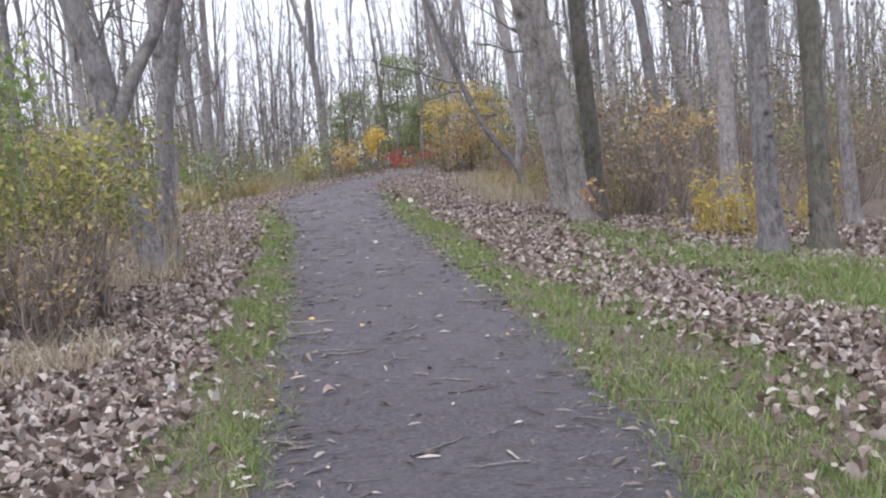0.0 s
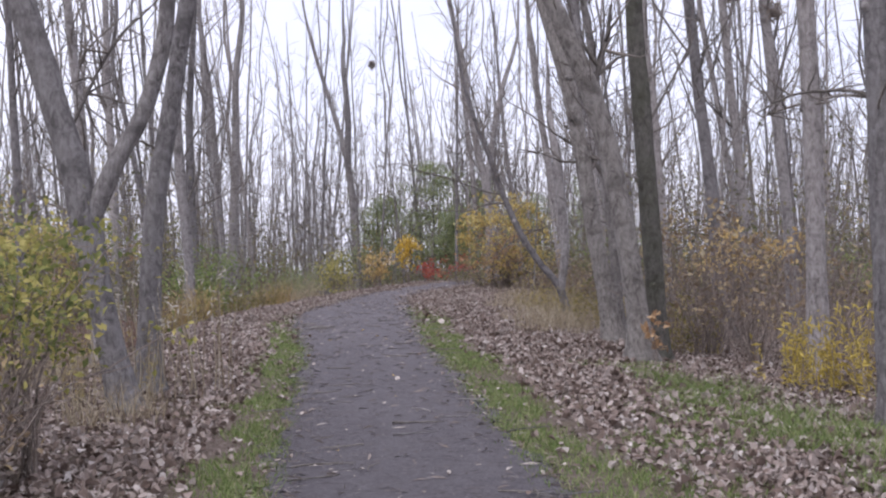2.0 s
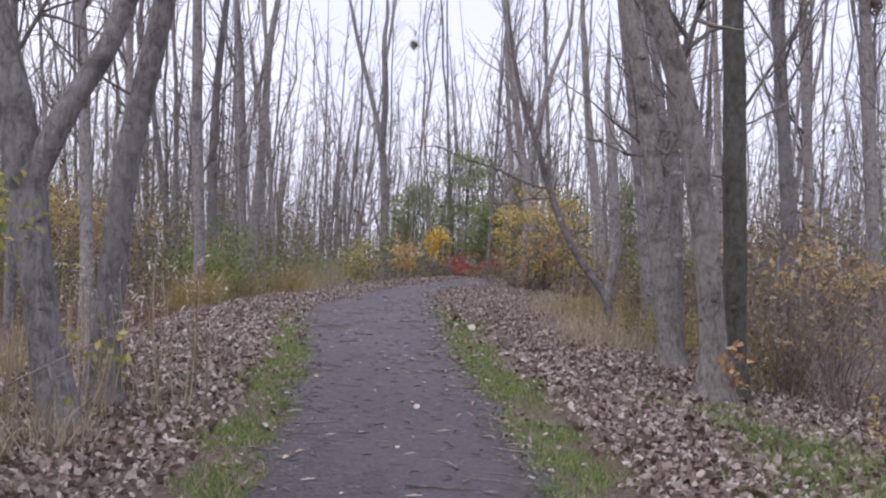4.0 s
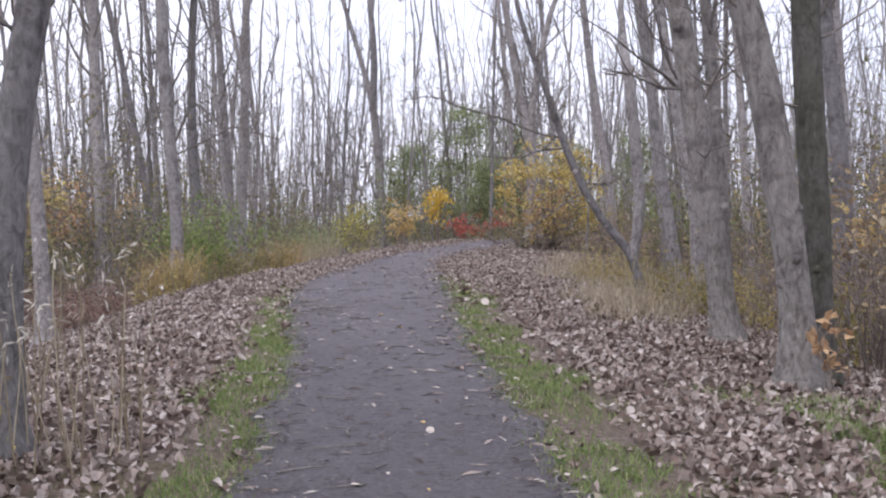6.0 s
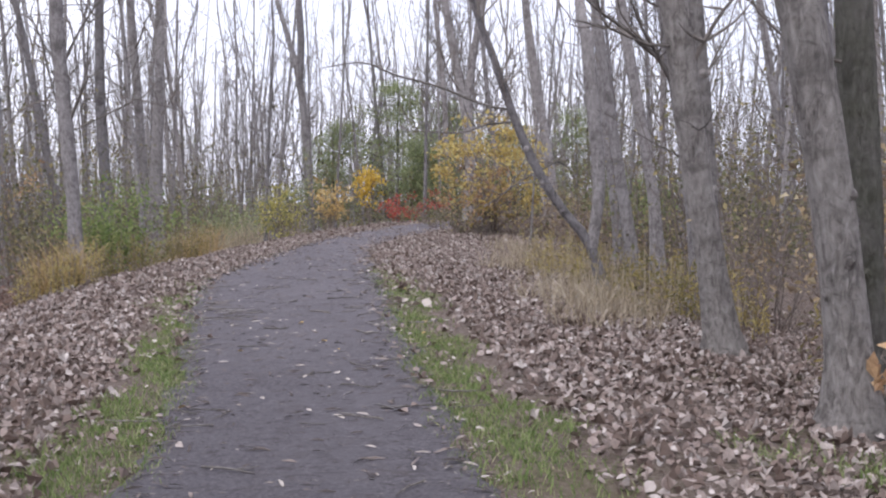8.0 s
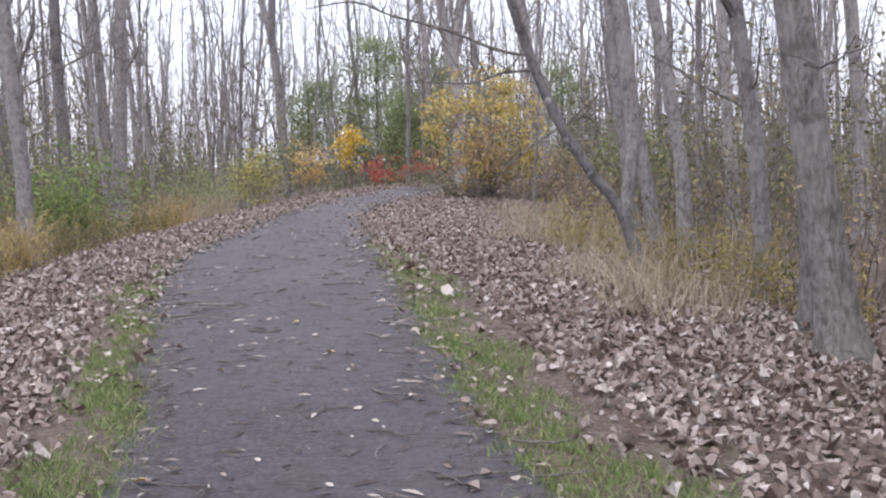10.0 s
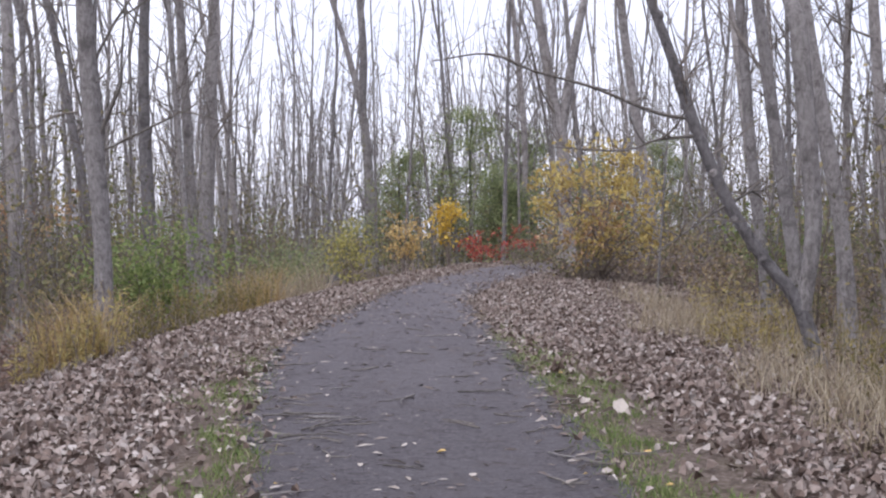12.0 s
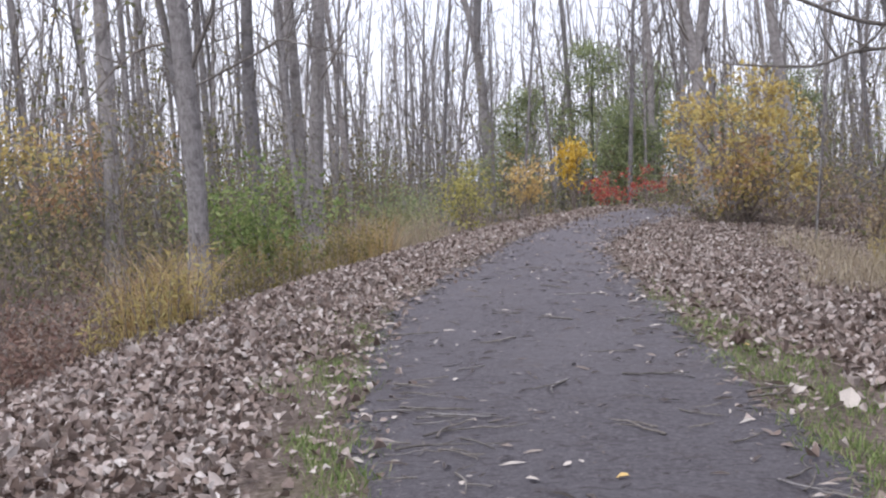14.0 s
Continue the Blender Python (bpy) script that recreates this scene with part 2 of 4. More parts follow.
def beside(x, y):
    """How far a place lies from the path's edge (negative on the path), and its side: -1 left, 1 right."""
    x, y = np.atleast_1d(np.asarray(x, np.float32)), np.atleast_1d(np.asarray(y, np.float32))
    out, side = np.empty(len(x)), np.empty(len(x))
    for s in range(0, len(x), 20000):
        dx, dy = x[s:s + 20000, None] - COARSE[None, :, 0], y[s:s + 20000, None] - COARSE[None, :, 1]
        k = (dx * dx + dy * dy).argmin(1)
        r = np.arange(len(k))
        dx, dy = dx[r, k], dy[r, k]
        over = dx * COARSE[k, 4] - dy * COARSE[k, 3]
        along = np.abs(dx * COARSE[k, 3] + dy * COARSE[k, 4])
        out[s:s + 20000] = np.hypot(over, np.maximum(along - 0.4, 0)) - COARSE[k, 2]
        side[s:s + 20000] = np.where(over > 0, 1, -1)
    return out, side


def waves(x, y):
    return (np.sin(1.7 * x + 0.6 * y + 1) * np.sin(0.9 * y - 0.7 * x) + 0.6 * np.sin(3.3 * x - 2.1 * y) * np.sin(2.7 * y + 1.3 * x + 2) + 0.35 * np.sin(6.1 * x + 4.7 * y))


def ground_z(x, y):
    x, y = np.atleast_1d(np.asarray(x, float)), np.atleast_1d(np.asarray(y, float))
    s, side = beside(x, y)
    s = np.maximum(s, 0)
    crest = 0.03 + 0.11 * smooth(-2, 8, y)
    left = -0.02 * s - (0.15 + 0.65 * smooth(15, 25, y)) * smooth(1.4 - 0.5 * smooth(30, 42, y), 4.6, s)
    right = -0.07 * np.minimum(s, 4) - 0.35 * smooth(2.0, 6.0, s) * smooth(16, 30, y)
    z = crest + np.where(side < 0, left, right)
    z = z + 0.028 * waves(x, y) * smooth(0.1, 1.2, s) + 0.05 * np.sin(0.31 * x + 0.5) * np.sin(0.23 * y) * smooth(3, 9, s)
    return z


def gz(x, y):
    return float(ground_z(x, y)[0])


# ---- mesh helpers ----
def mesh_of(name, verts, faces, mat, soft=True):
    """A mesh from arrays: all faces with the same count of corners."""
    verts, faces = np.asarray(verts, np.float32), np.asarray(faces, np.int32)
    me = bpy.data.meshes.new(name)
    me.vertices.add(len(verts))
    me.vertices.foreach_set("co", verts.ravel())
    k = faces.shape[1]
    me.loops.add(faces.size)
    me.loops.foreach_set("vertex_index", faces.ravel())
    me.polygons.add(len(faces))
    me.polygons.foreach_set("loop_start", np.arange(0, faces.size, k, dtype=np.int32))
    me.polygons.foreach_set("use_smooth", np.full(len(faces), soft))
    me.materials.append(mat)
    me.update(calc_edges=True)
    return me


class Soup:
    """Tubes gathered into one mesh of quads."""

    def __init__(self):
        self.v, self.f, self.n = [], [], 0

    def tube(self, pts, radii, sides, rough=0.0, rng=None):
        pts, radii = np.asarray(pts, float), np.asarray(radii, float)
        t = np.gradient(pts, axis=0)
        t /= np.maximum(np.linalg.norm(t, axis=1), 1e-9)[:, None]
        ref = np.array([1.0, 0.2, 0]) if abs(t[0][0]) < 0.8 else np.array([0, 1.0, 0.2])
        u = np.cross(t, ref)
        u /= np.linalg.norm(u, axis=1)[:, None]
        w = np.cross(t, u)
        a = np.linspace(0, 2 * np.pi, sides, endpoint=False)
        r = radii[:, None] * np.ones(sides)
        if rough:
            ph = rng.uniform(0, 6.28, 6)
            zz = np.arange(len(pts))[:, None]
            r = r * (1 + rough * (np.sin(2 * a + ph[0] + 0.13 * zz) * 0.5 + np.sin(3 * a + ph[1] - 0.21 * zz) * 0.4 + np.sin(5 * a + ph[2] + 0.4 * zz) * 0.35)) + radii[:, None] * rough * rng.normal(0, 0.3, r.shape)
        ring = pts[:, None, :] + r[..., None] * (np.cos(a)[None, :, None] * u[:, None, :] + np.sin(a)[None, :, None] * w[:, None, :])
        n = len(pts)
        i = np.arange(n - 1)[:, None] * sides + np.arange(sides)[None, :]
        j = np.arange(n - 1)[:, None] * sides + (np.arange(sides)[None, :] + 1) % sides
        self.v.append(ring.reshape(-1, 3))
        self.f.append(np.stack([i, i + sides, j + sides, j], -1).reshape(-1, 4)[:, ::-1] + self.n)
        self.n += n * sides

    def mesh(self, name, mat):
        return mesh_of(name, np.vstack(self.v), np.vstack(self.f), mat)


def part(name, me, parent, label=""):
    ob = new(name, me)
    ob.parent = parent
    if label:
        ob["label"] = label
    return ob


def empty_at(name, x, y, z):
    ob = new(name)
    ob.empty_display_size = 0.2
    ob.matrix_world = pose(x, y, z)
    return ob


LEAF = np.array([(0, -0.5, 0), (-0.36, -0.24, 0.12), (-0.44, 0.14, 0.16), (0, 0.56, 0.0), (0.42, 0.1, 0.17), (0.34, -0.28, 0.1)])
LEAF_F = np.array([(0, 2, 1), (0, 3, 2), (0, 4, 3), (0, 5, 4)])
SMALL = np.array([(0, -0.5, 0), (-0.3, 0, 0.1), (0, 0.5, -0.04), (0.3, 0, 0.1)])
SMALL_F = np.array([(0, 2, 1), (0, 3, 2)])
NARROW = SMALL * np.array([0.4, 1.0, 0.8])


def turns(rng, n, tilt):
    """n turning matrices: any heading, tilted by about so many radians."""
    a, b0, c = rng.uniform(0, 6.283, n), rng.normal(0, tilt, n), rng.normal(0, tilt, n)
    ca, sa, cb, sb, cc, sc = np.cos(a), np.sin(a), np.cos(b0), np.sin(b0), np.cos(c), np.sin(c)
    m = np.empty((n, 3, 3))
    m[:, 0] = np.stack([ca * cc - sa * sb * sc, -sa * cb, ca * sc + sa * sb * cc], 1)
    m[:, 1] = np.stack([sa * cc + ca * sb * sc, ca * cb, sa * sc - ca * sb * cc], 1)
    m[:, 2] = np.stack([-cb * sc, sb, cb * cc], 1)
    return m


def scatter(shape, faces, places, sizes, rot, curl=None):
    n, k = len(places), len(shape)
    v = np.repeat(shape[None], n, 0)
    if curl is not None:
        v = v.copy()
        v[:, :, 2] *= curl[:, None]
    v = np.einsum("nij,nkj->nki", rot, v) * np.asarray(sizes)[:, None, None] + places[:, None, :]
    f = faces[None] + (np.arange(n) * k)[:, None, None]
    return v.reshape(-1, 3), f.reshape(-1, faces.shape[1])


def blades(rng, places, heights, width, bend):
    """Bent grass blades, three triangles each."""
    n = len(places)
    a = rng.uniform(0, 6.283, n)
    side = np.stack([np.cos(a), np.sin(a), 0 * a], 1) * (width * rng.uniform(0.6, 1.3, n))[:, None]
    lean = np.stack([rng.normal(0, bend, n), rng.normal(0, bend, n), 0 * a], 1) * heights[:, None]
    up = np.stack([0 * a, 0 * a, heights], 1)
    v = np.stack([places - side, places + side, places + lean * 0.35 + up * 0.55 + side * 0.7, places + lean * 0.35 + up * 0.55 - side * 0.7, places + lean + up * 0.92], 1)
    f = np.array([(0, 1, 2), (0, 2, 3), (3, 2, 4)])[None] + (np.arange(n) * 5)[:, None, None]
    return v.reshape(-1, 3), f.reshape(-1, 3)


# ---- ground and path ----
gx = np.concatenate([-np.geomspace(600, 15, 26), np.arange(-14, 14.01, 0.2), np.geomspace(15, 600, 26)])
gy = np.concatenate([-np.geomspace(600, 5, 22), np.arange(-4, 66, 0.25), np.geomspace(67, 900, 26)])
X, Y = np.meshgrid(gx, gy)
Z = ground_z(X.ravel(), Y.ravel())
i = (np.arange(len(gy) - 1)[:, None] * len(gx) + np.arange(len(gx) - 1)[None]).ravel()
ground = new("ground", mesh_of("ground", np.stack([X.ravel(), Y.ravel(), Z], 1), np.stack([i, i + 1, i + len(gx) + 1, i + len(gx)], 1), SOIL))
tagged(ground, "brown woodland soil under fallen leaves beside the path", "ground", kind="structure")

rng = np.random.default_rng(3)
keep = (LINE[:, 1] > -8) & (LINE[:, 0] < 14)
L = catmull(np.hstack([LINE[keep]])[::2], 0.1)
tg = np.gradient(L[:, :2], axis=0)
tg /= np.linalg.norm(tg, axis=1)[:, None]
across = np.array([-1.06, -1.0, -0.94, -0.8, -0.6, -0.4, -0.2, 0, 0.2, 0.4, 0.6, 0.8, 0.94, 1.0, 1.06])
lift = np.array([-0.03, 0.006, 0.014, 0.016, 0.018, 0.02, 0.022, 0.022, 0.022, 0.02, 0.018, 0.016, 0.014, 0.006, -0.03])
run = np.arange(len(L)) * 0.1
rag = [0.05 * np.sin(run * 2.1 + p) + 0.035 * np.sin(run * 5.3 + 2 * p) + 0.02 * np.sin(run * 13.1 + p) + rng.normal(0, 0.012, len(L)) for p in (0.4, 2.0)]
half = L[:, 2][:, None] * across[None] + np.where(across < -0.9, -1, np.where(across > 0.9, 1, 0))[None] * np.where(across[None] < 0, rag[0][:, None], rag[1][:, None])
px, py = L[:, 0][:, None] + tg[:, 1][:, None] * half, L[:, 1][:, None] - tg[:, 0][:, None] * half
pz = ground_z(L[:, 0], L[:, 1])[:, None] + lift[None] + 0.004 * np.sin(px * 9 + py * 4) * np.sin(py * 7 - px * 3)
k = len(across)
i = (np.arange(len(L) - 1)[:, None] * k + np.arange(k - 1)[None]).ravel()
road = new("road", mesh_of("road", np.stack([px, py, pz], -1).reshape(-1, 3), np.stack([i, i + 1, i + k + 1, i + k], 1), PATH_MAT))
tagged(road, "dark grey packed stone-dust footpath strewn with bits and leaves", "footpath", kind="structure")


# ---- trees ----
def limb_points(rng, start, heading, rise, length, steps, wander=0.12, droop=0.0):
    """A wandering branch line."""
    p, d = [np.array(start, float)], np.array([math.cos(heading) * math.cos(rise), math.sin(heading) * math.cos(rise), math.sin(rise)])
    for _ in range(steps):
        d = d + rng.normal(0, wander, 3) + np.array([0, 0, 0.10 - droop])
        d /= np.linalg.norm(d)
        p.append(p[-1] + d * length / steps)
    return np.array(p)


def crown_on(soup, rng, trunk, radii, low, count, reach, twigs=5, fine=0.0052):
    """Branches and twigs along the upper part of a trunk."""
    h = trunk[:, 2]
    for _ in range(count):
        z = rng.uniform(low, h[-1] * 0.97)
        k = int(np.searchsorted(h, z))
        k = min(max(k, 1), len(h) - 1)
        part_up = (z - low) / max(h[-1] - low, 0.1)
        length = reach * rng.uniform(0.5, 1.2) * (1.05 - 0.7 * part_up)
        r = max(min(radii[k] * 0.4, 0.008 + 0.0075 * length), 0.006)
        head = rng.uniform(0, 6.283)
        b0 = limb_points(rng, trunk[k], head, rng.uniform(0.6, 1.25), length, 6, 0.13)
        soup.tube(b0, np.linspace(r, fine, 7), 4)
        for _ in range(twigs):
            i0 = rng.integers(1, 6)
            tw = limb_points(rng, b0[i0], head + rng.normal(0, 0.9), rng.uniform(0.0, 1.1), length * rng.uniform(0.25, 0.6), 3, 0.22)
            soup.tube(tw, np.linspace(max(r * 0.45, fine), fine * 0.75, 4), 3)


def tree(line, y, height, label, bark=None, lean_y=0.0, limbs=(), boughs=(), crown=None, low=None, seed=0, snags=3, group=""):
    """A bare tree. line: (x, z, radius) up the trunk, in the plane y; limbs: more such lines that fork from it."""
    rng = np.random.default_rng(seed + 100)
    bark = bark or BARK
    x0, z0, r0 = line[0]
    base = gz(x0, y)
    line = [(x, z, r * (0.84 if y < 24 else 0.74)) for x, z, r in line]
    rows = [(x, z, r) for x, z, r in line if z > base + 0.25]
    if z0 > base + 0.6:
        slope = (line[1][0] - x0) / (line[1][1] - z0)
        rows = [(x0 - slope * (z0 - base) * 0.6, base + 0.0, r0 * 1.12)] + rows
    else:
        rows = [(x0, base, r0)] + rows
    bx = rows[0][0]
    xt, zt, rt = rows[-1]
    sx = (rows[-1][0] - rows[-2][0]) / max(rows[-1][1] - rows[-2][1], 0.1)
    n_up = 4
    for q in range(1, n_up + 1):
        u = q / n_up
        rows.append((xt + sx * (height - zt) * u * (1 - 0.35 * u) + rng.normal(0, 0.08), zt + (height - zt) * u, max(rt * (1 - 0.93 * u), 0.012)))
    p = catmull([(x, z, r) for x, z, r in rows], 0.22)
    pts = np.stack([p[:, 0] - bx, lean_y * (p[:, 1] - base), p[:, 1] - base], 1)
    radii = np.maximum(p[:, 2], 0.008)
    low_pts = np.array([pts[0] + (0, 0, -0.2), pts[0] + (0, 0, -0.05)])
    pts = np.vstack([low_pts, pts[1:]])
    radii = np.concatenate([[radii[0] * 1.25, radii[0] * 1.12], radii[1:]])
    radii = radii * (1 + 0.35 * np.exp(-np.maximum(pts[:, 2], 0) / 0.16))
    top = empty_at("tree", bx, y, base)
    s = Soup()
    if y >= 300:
        s.tube(pts[::2], radii[::2], 9, 0.05, rng)
    else:
        s.tube(pts, radii, 14 if y > 24 else 30, 0.045 if y > 24 else 0.06, rng)
    part("trunk", s.mesh("trunk", bark), top)
    if y < 34:
        for _ in range(7):
            k = int(rng.integers(3, max(5, np.searchsorted(pts[:, 2], 4.5))))
            a, kr = rng.uniform(0, 6.283), rng.uniform(0.022, 0.04)
            d = np.array([math.cos(a), math.sin(a), 0.35])
            s = Soup()
            s.tube([pts[k] + d * (radii[k] * 0.8), pts[k] + d * (radii[k] * 1.02), pts[k] + d * (radii[k] * 1.02 + 0.015), pts[k] + d * (radii[k] * 1.02 + 0.02)], [kr * 1.7, kr * 1.25, kr, kr * 0.1], 8, 0.08, rng)
            part("knot", s.mesh("knot", bark), top, "dark branch scar")
    for lim in limbs:
        q = catmull([(x, z, r) for x, z, r in lim], 0.2)
        lp = np.stack([q[:, 0] - bx, lean_y * (q[:, 1] - base) + 0 * q[:, 0], q[:, 1] - base], 1)
        ext = limb_points(rng, lp[-1], math.atan2(0.3, lp[-1][0] - lp[-3][0]), 1.1, max(height * 0.35, 1.5), 6)
        lr = np.concatenate([q[:, 2], np.linspace(q[-1, 2], 0.012, 7)[1:]])
        s = Soup()
        s.tube(np.vstack([lp, ext[1:]]), lr, 10, 0.04, rng)
        part("limb", s.mesh("limb", bark), top)
    for bough in boughs:
        q = catmull([(x, z, r) for x, z, r in bough], 0.15)
        away = np.linspace(0, 1, len(q)) * rng.normal(0, 0.35)
        lp = np.stack([q[:, 0] - bx, lean_y * (q[:, 1] - base) + away, q[:, 1] - base], 1)
        s = Soup()
        s.tube(lp, q[:, 2] * 0.42, 7, 0.05, rng)
        shoots = []
        for _ in range(9):
            k = int(rng.integers(len(lp) // 4, len(lp)))
            tw = limb_points(rng, lp[k], rng.uniform(0, 6.283), rng.uniform(-0.2, 1.0), rng.uniform(0.25, 0.8), 4, 0.2)
            tw0 = Soup()
            tw0.tube(tw, np.linspace(max(q[k, 2] * 0.4, 0.005), 0.003, 5), 4)
            shoots.append(tw0.mesh("twig", BARK_THIN))
        stem = part("branch", s.mesh("branch", BARK_THIN), top)
        for me in shoots:
            part("twig", me, stem)
    s = Soup()
    crown_on(s, rng, pts, radii, low or height * (0.36 if y < 24 else 0.2), crown or (14 if y < 24 else 22), height * 0.17)
    for _ in range(snags):
        z = rng.uniform(1.6, height * 0.4)
        k = int(np.searchsorted(pts[:, 2], z))
        b0 = limb_points(rng, pts[k], rng.uniform(0, 6.283), rng.uniform(-0.1, 0.6), rng.uniform(0.6, 1.9), 6, 0.16)
        s.tube(b0, np.linspace(0.013, 0.004, 7), 4)
        for _ in range(3):
            s.tube(limb_points(rng, b0[rng.integers(2, 6)], rng.uniform(0, 6.283), 0.4, 0.5, 3, 0.2), np.linspace(0.006, 0.003, 4), 3)
    part("crown", s.mesh("crown", BARK_THIN), top, "bare crown of thin grey branches")
    return tagged(top, label, "tree", group)


PALE = "bare poplar with smooth pale grey bark among fallen leaves"
tree([(-3.21, 0.15, 0.155), (-3.39, 0.97, 0.142), (-3.52, 1.74, 0.168), (-3.6, 2.29, 0.152), (-3.75, 2.83, 0.148), (-4.03, 3.82, 0.145)], 14.2, 13,
     "forked pale grey poplar leaning over the path's leaf bank", boughs=[[(-3.62, 2.75, 0.04), (-3.33, 3.42, 0.031), (-3.1, 3.74, 0.023)]], limbs=[[(-3.5, 1.85, 0.1), (-3.23, 2.41, 0.085), (-2.97, 2.84, 0.075), (-2.77, 3.46, 0.074), (-2.71, 3.9, 0.07)]], seed=1)
tree([(-3.36, 0.05, 0.15), (-3.32, 0.9, 0.135), (-3.27, 1.6, 0.128), (-3.19, 2.2, 0.122), (-3.08, 2.75, 0.115), (-2.97, 3.3, 0.11), (-2.86, 3.9, 0.1)], 15.5, 12, "leaning thin grey tree behind the leaf bank", seed=3)
tree([(-7.29, 1.02, 0.149), (-7.44, 3.86, 0.133), (-7.6, 5.89, 0.119)], 27, 15, PALE, seed=4)
tree([(-7.22, -0.6, 0.18), (-7.17, 0.94, 0.172), (-7.24, 2.39, 0.18), (-7.34, 4.06, 0.17), (-7.37, 5.27, 0.16)], 34.6, 15, "straight grey poplar at the foot of the leaf bank", boughs=[[(-7.10, 2.56, 0.049), (-6.04, 3.0, 0.04), (-5.83, 3.06, 0.032), (-4.87, 2.79, 0.016)], [(-7.48, 3.12, 0.049), (-7.86, 3.05, 0.041), (-8.24, 2.79, 0.033), (-8.97, 2.06, 0.025)], [(-7.31, 2.73, 0.053), (-7.50, 3.45, 0.049), (-7.63, 4.16, 0.041), (-7.81, 4.63, 0.037)]], seed=5, snags=5)
tree([(-10.79, 0.75, 0.204), (-10.81, 2.98, 0.197), (-10.85, 5.07, 0.161), (-10.89, 6.86, 0.148)], 41, 17, PALE, seed=6)
tree([(-9.95, 1.06, 0.227), (-10.03, 3.62, 0.201), (-9.99, 6.15, 0.176), (-9.87, 7.83, 0.159)], 48, 18, PALE, seed=7)
tree([(-9.2, 0.93, 0.299), (-9.01, 3.67, 0.224), (-8.89, 6.21, 0.187), (-8.81, 8.2, 0.17)], 51, 18, "tall thick grey poplar behind green shrubs", seed=8)
tree([(-9.77, 1.12, 0.23), (-9.87, 4.13, 0.192), (-10.04, 7.68, 0.164), (-10.14, 8.43, 0.155)], 52, 18, PALE, seed=9)
tree([(-6.67, 1.25, 0.319), (-6.84, 4.44, 0.275), (-7.06, 6.46, 0.24), (-7.64, 8.79, 0.175), (-8.46, 11.7, 0.147)], 75, 18, "tall forked grey tree deep in the wood",
     limbs=[[(-7.03, 6.0, 0.2), (-6.92, 8.74, 0.175), (-7.08, 11.61, 0.147)]], seed=10)
tree([(2.36, -0.2, 0.12), (2.32, 0.8, 0.112), (2.27, 1.8, 0.108), (2.2, 2.8, 0.102), (2.1, 4.0, 0.094), (2.0, 5.0, 0.088)], 24.1, 13, "thin ridged trunk close behind a leaning brown poplar", BARK_BROWN, seed=41, snags=3)
tree([(2.09, -0.13, 0.172), (1.98, 0.75, 0.155), (1.88, 1.4, 0.15), (1.75, 2.4, 0.15), (1.67, 3.0, 0.15), (1.5, 4.0, 0.145), (1.27, 4.85, 0.13)], 22.6, 15, "leaning ridged brown poplar beside the leafy path edge", BARK_BROWN, boughs=[[(1.81, 2.57, 0.055), (1.95, 2.87, 0.046), (2.05, 3.04, 0.037), (2.15, 3.17, 0.028)], [(1.71, 2.75, 0.043), (1.38, 2.76, 0.034), (1.02, 2.89, 0.028), (0.69, 2.95, 0.018)]], seed=11, snags=4)
tree([(2.02, -0.03, 0.19), (1.99, 0.6, 0.168), (1.92, 1.25, 0.162), (1.82, 1.95, 0.165), (1.69, 2.65, 0.163), (1.5, 3.4, 0.155), (1.2, 4.2, 0.14), (0.98, 4.7, 0.12)], 18.8, 15, "pale brown ridged poplar trunk in leaves beside the path", BARK_BROWN, boughs=[[(1.52, 3.4, 0.09), (1.62, 3.72, 0.075), (1.72, 4.05, 0.062), (1.8, 4.5, 0.05)]], seed=12, snags=4)
tree([(2.33, -0.17, 0.155), (2.31, 0.7, 0.152), (2.29, 1.5, 0.15), (2.24, 2.5, 0.146), (2.2, 3.4, 0.14), (2.15, 4.3, 0.13)], 19.4, 15, "dark mossy trunk close behind a pale poplar", BARK_DARK, boughs=[[(2.24, 2.95, 0.047), (2.5, 3.4, 0.04), (2.78, 3.9, 0.033), (2.97, 4.3, 0.022)]], seed=13)
tree([(3.44, -0.28, 0.146), (3.17, 1.44, 0.145), (2.95, 2.96, 0.135), (2.71, 4.85, 0.127)], 36.3, 16, PALE, seed=14)
tree([(3.56, -0.57, 0.161), (3.49, 1.08, 0.151), (3.22, 2.82, 0.151), (2.94, 4.54, 0.134)], 34.4, 16, PALE, seed=15)
tree([(1.96, -0.22, 0.092), (1.73, 0.57, 0.103), (1.38, 1.03, 0.09), (1.0, 1.64, 0.09), (0.64, 2.48, 0.083), (0.38, 3.28, 0.072)], 29.8, 8, "thin bent tree leaning far over towards the path",
     limbs=[[(1.78, 0.5, 0.085), (1.89, 1.38, 0.091), (1.83, 2.42, 0.097), (1.74, 3.56, 0.092)]], seed=16, snags=3, low=2.0,
     boughs=[[(0.6, 2.55, 0.045), (0.21, 2.63, 0.045), (-0.45, 2.9, 0.038), (-1.08, 3.08, 0.032), (-1.54, 3.26, 0.025), (-2.13, 3.19, 0.016)], [(0.69, 2.37, 0.04), (0.39, 2.35, 0.038), (0.17, 2.32, 0.035), (-0.13, 2.22, 0.029), (-0.88, 2.26, 0.016)],
             [(1.0, 1.64, 0.032), (0.78, 1.53, 0.029), (0.19, 1.14, 0.016)], [(1.0, 1.64, 0.032), (1.33, 1.77, 0.026), (1.5, 1.69, 0.016)]])
tree([(3.6, 0.53, 0.147), (3.35, 2.98, 0.136), (3.19, 5.41, 0.125)], 40, 15, PALE, seed=19)
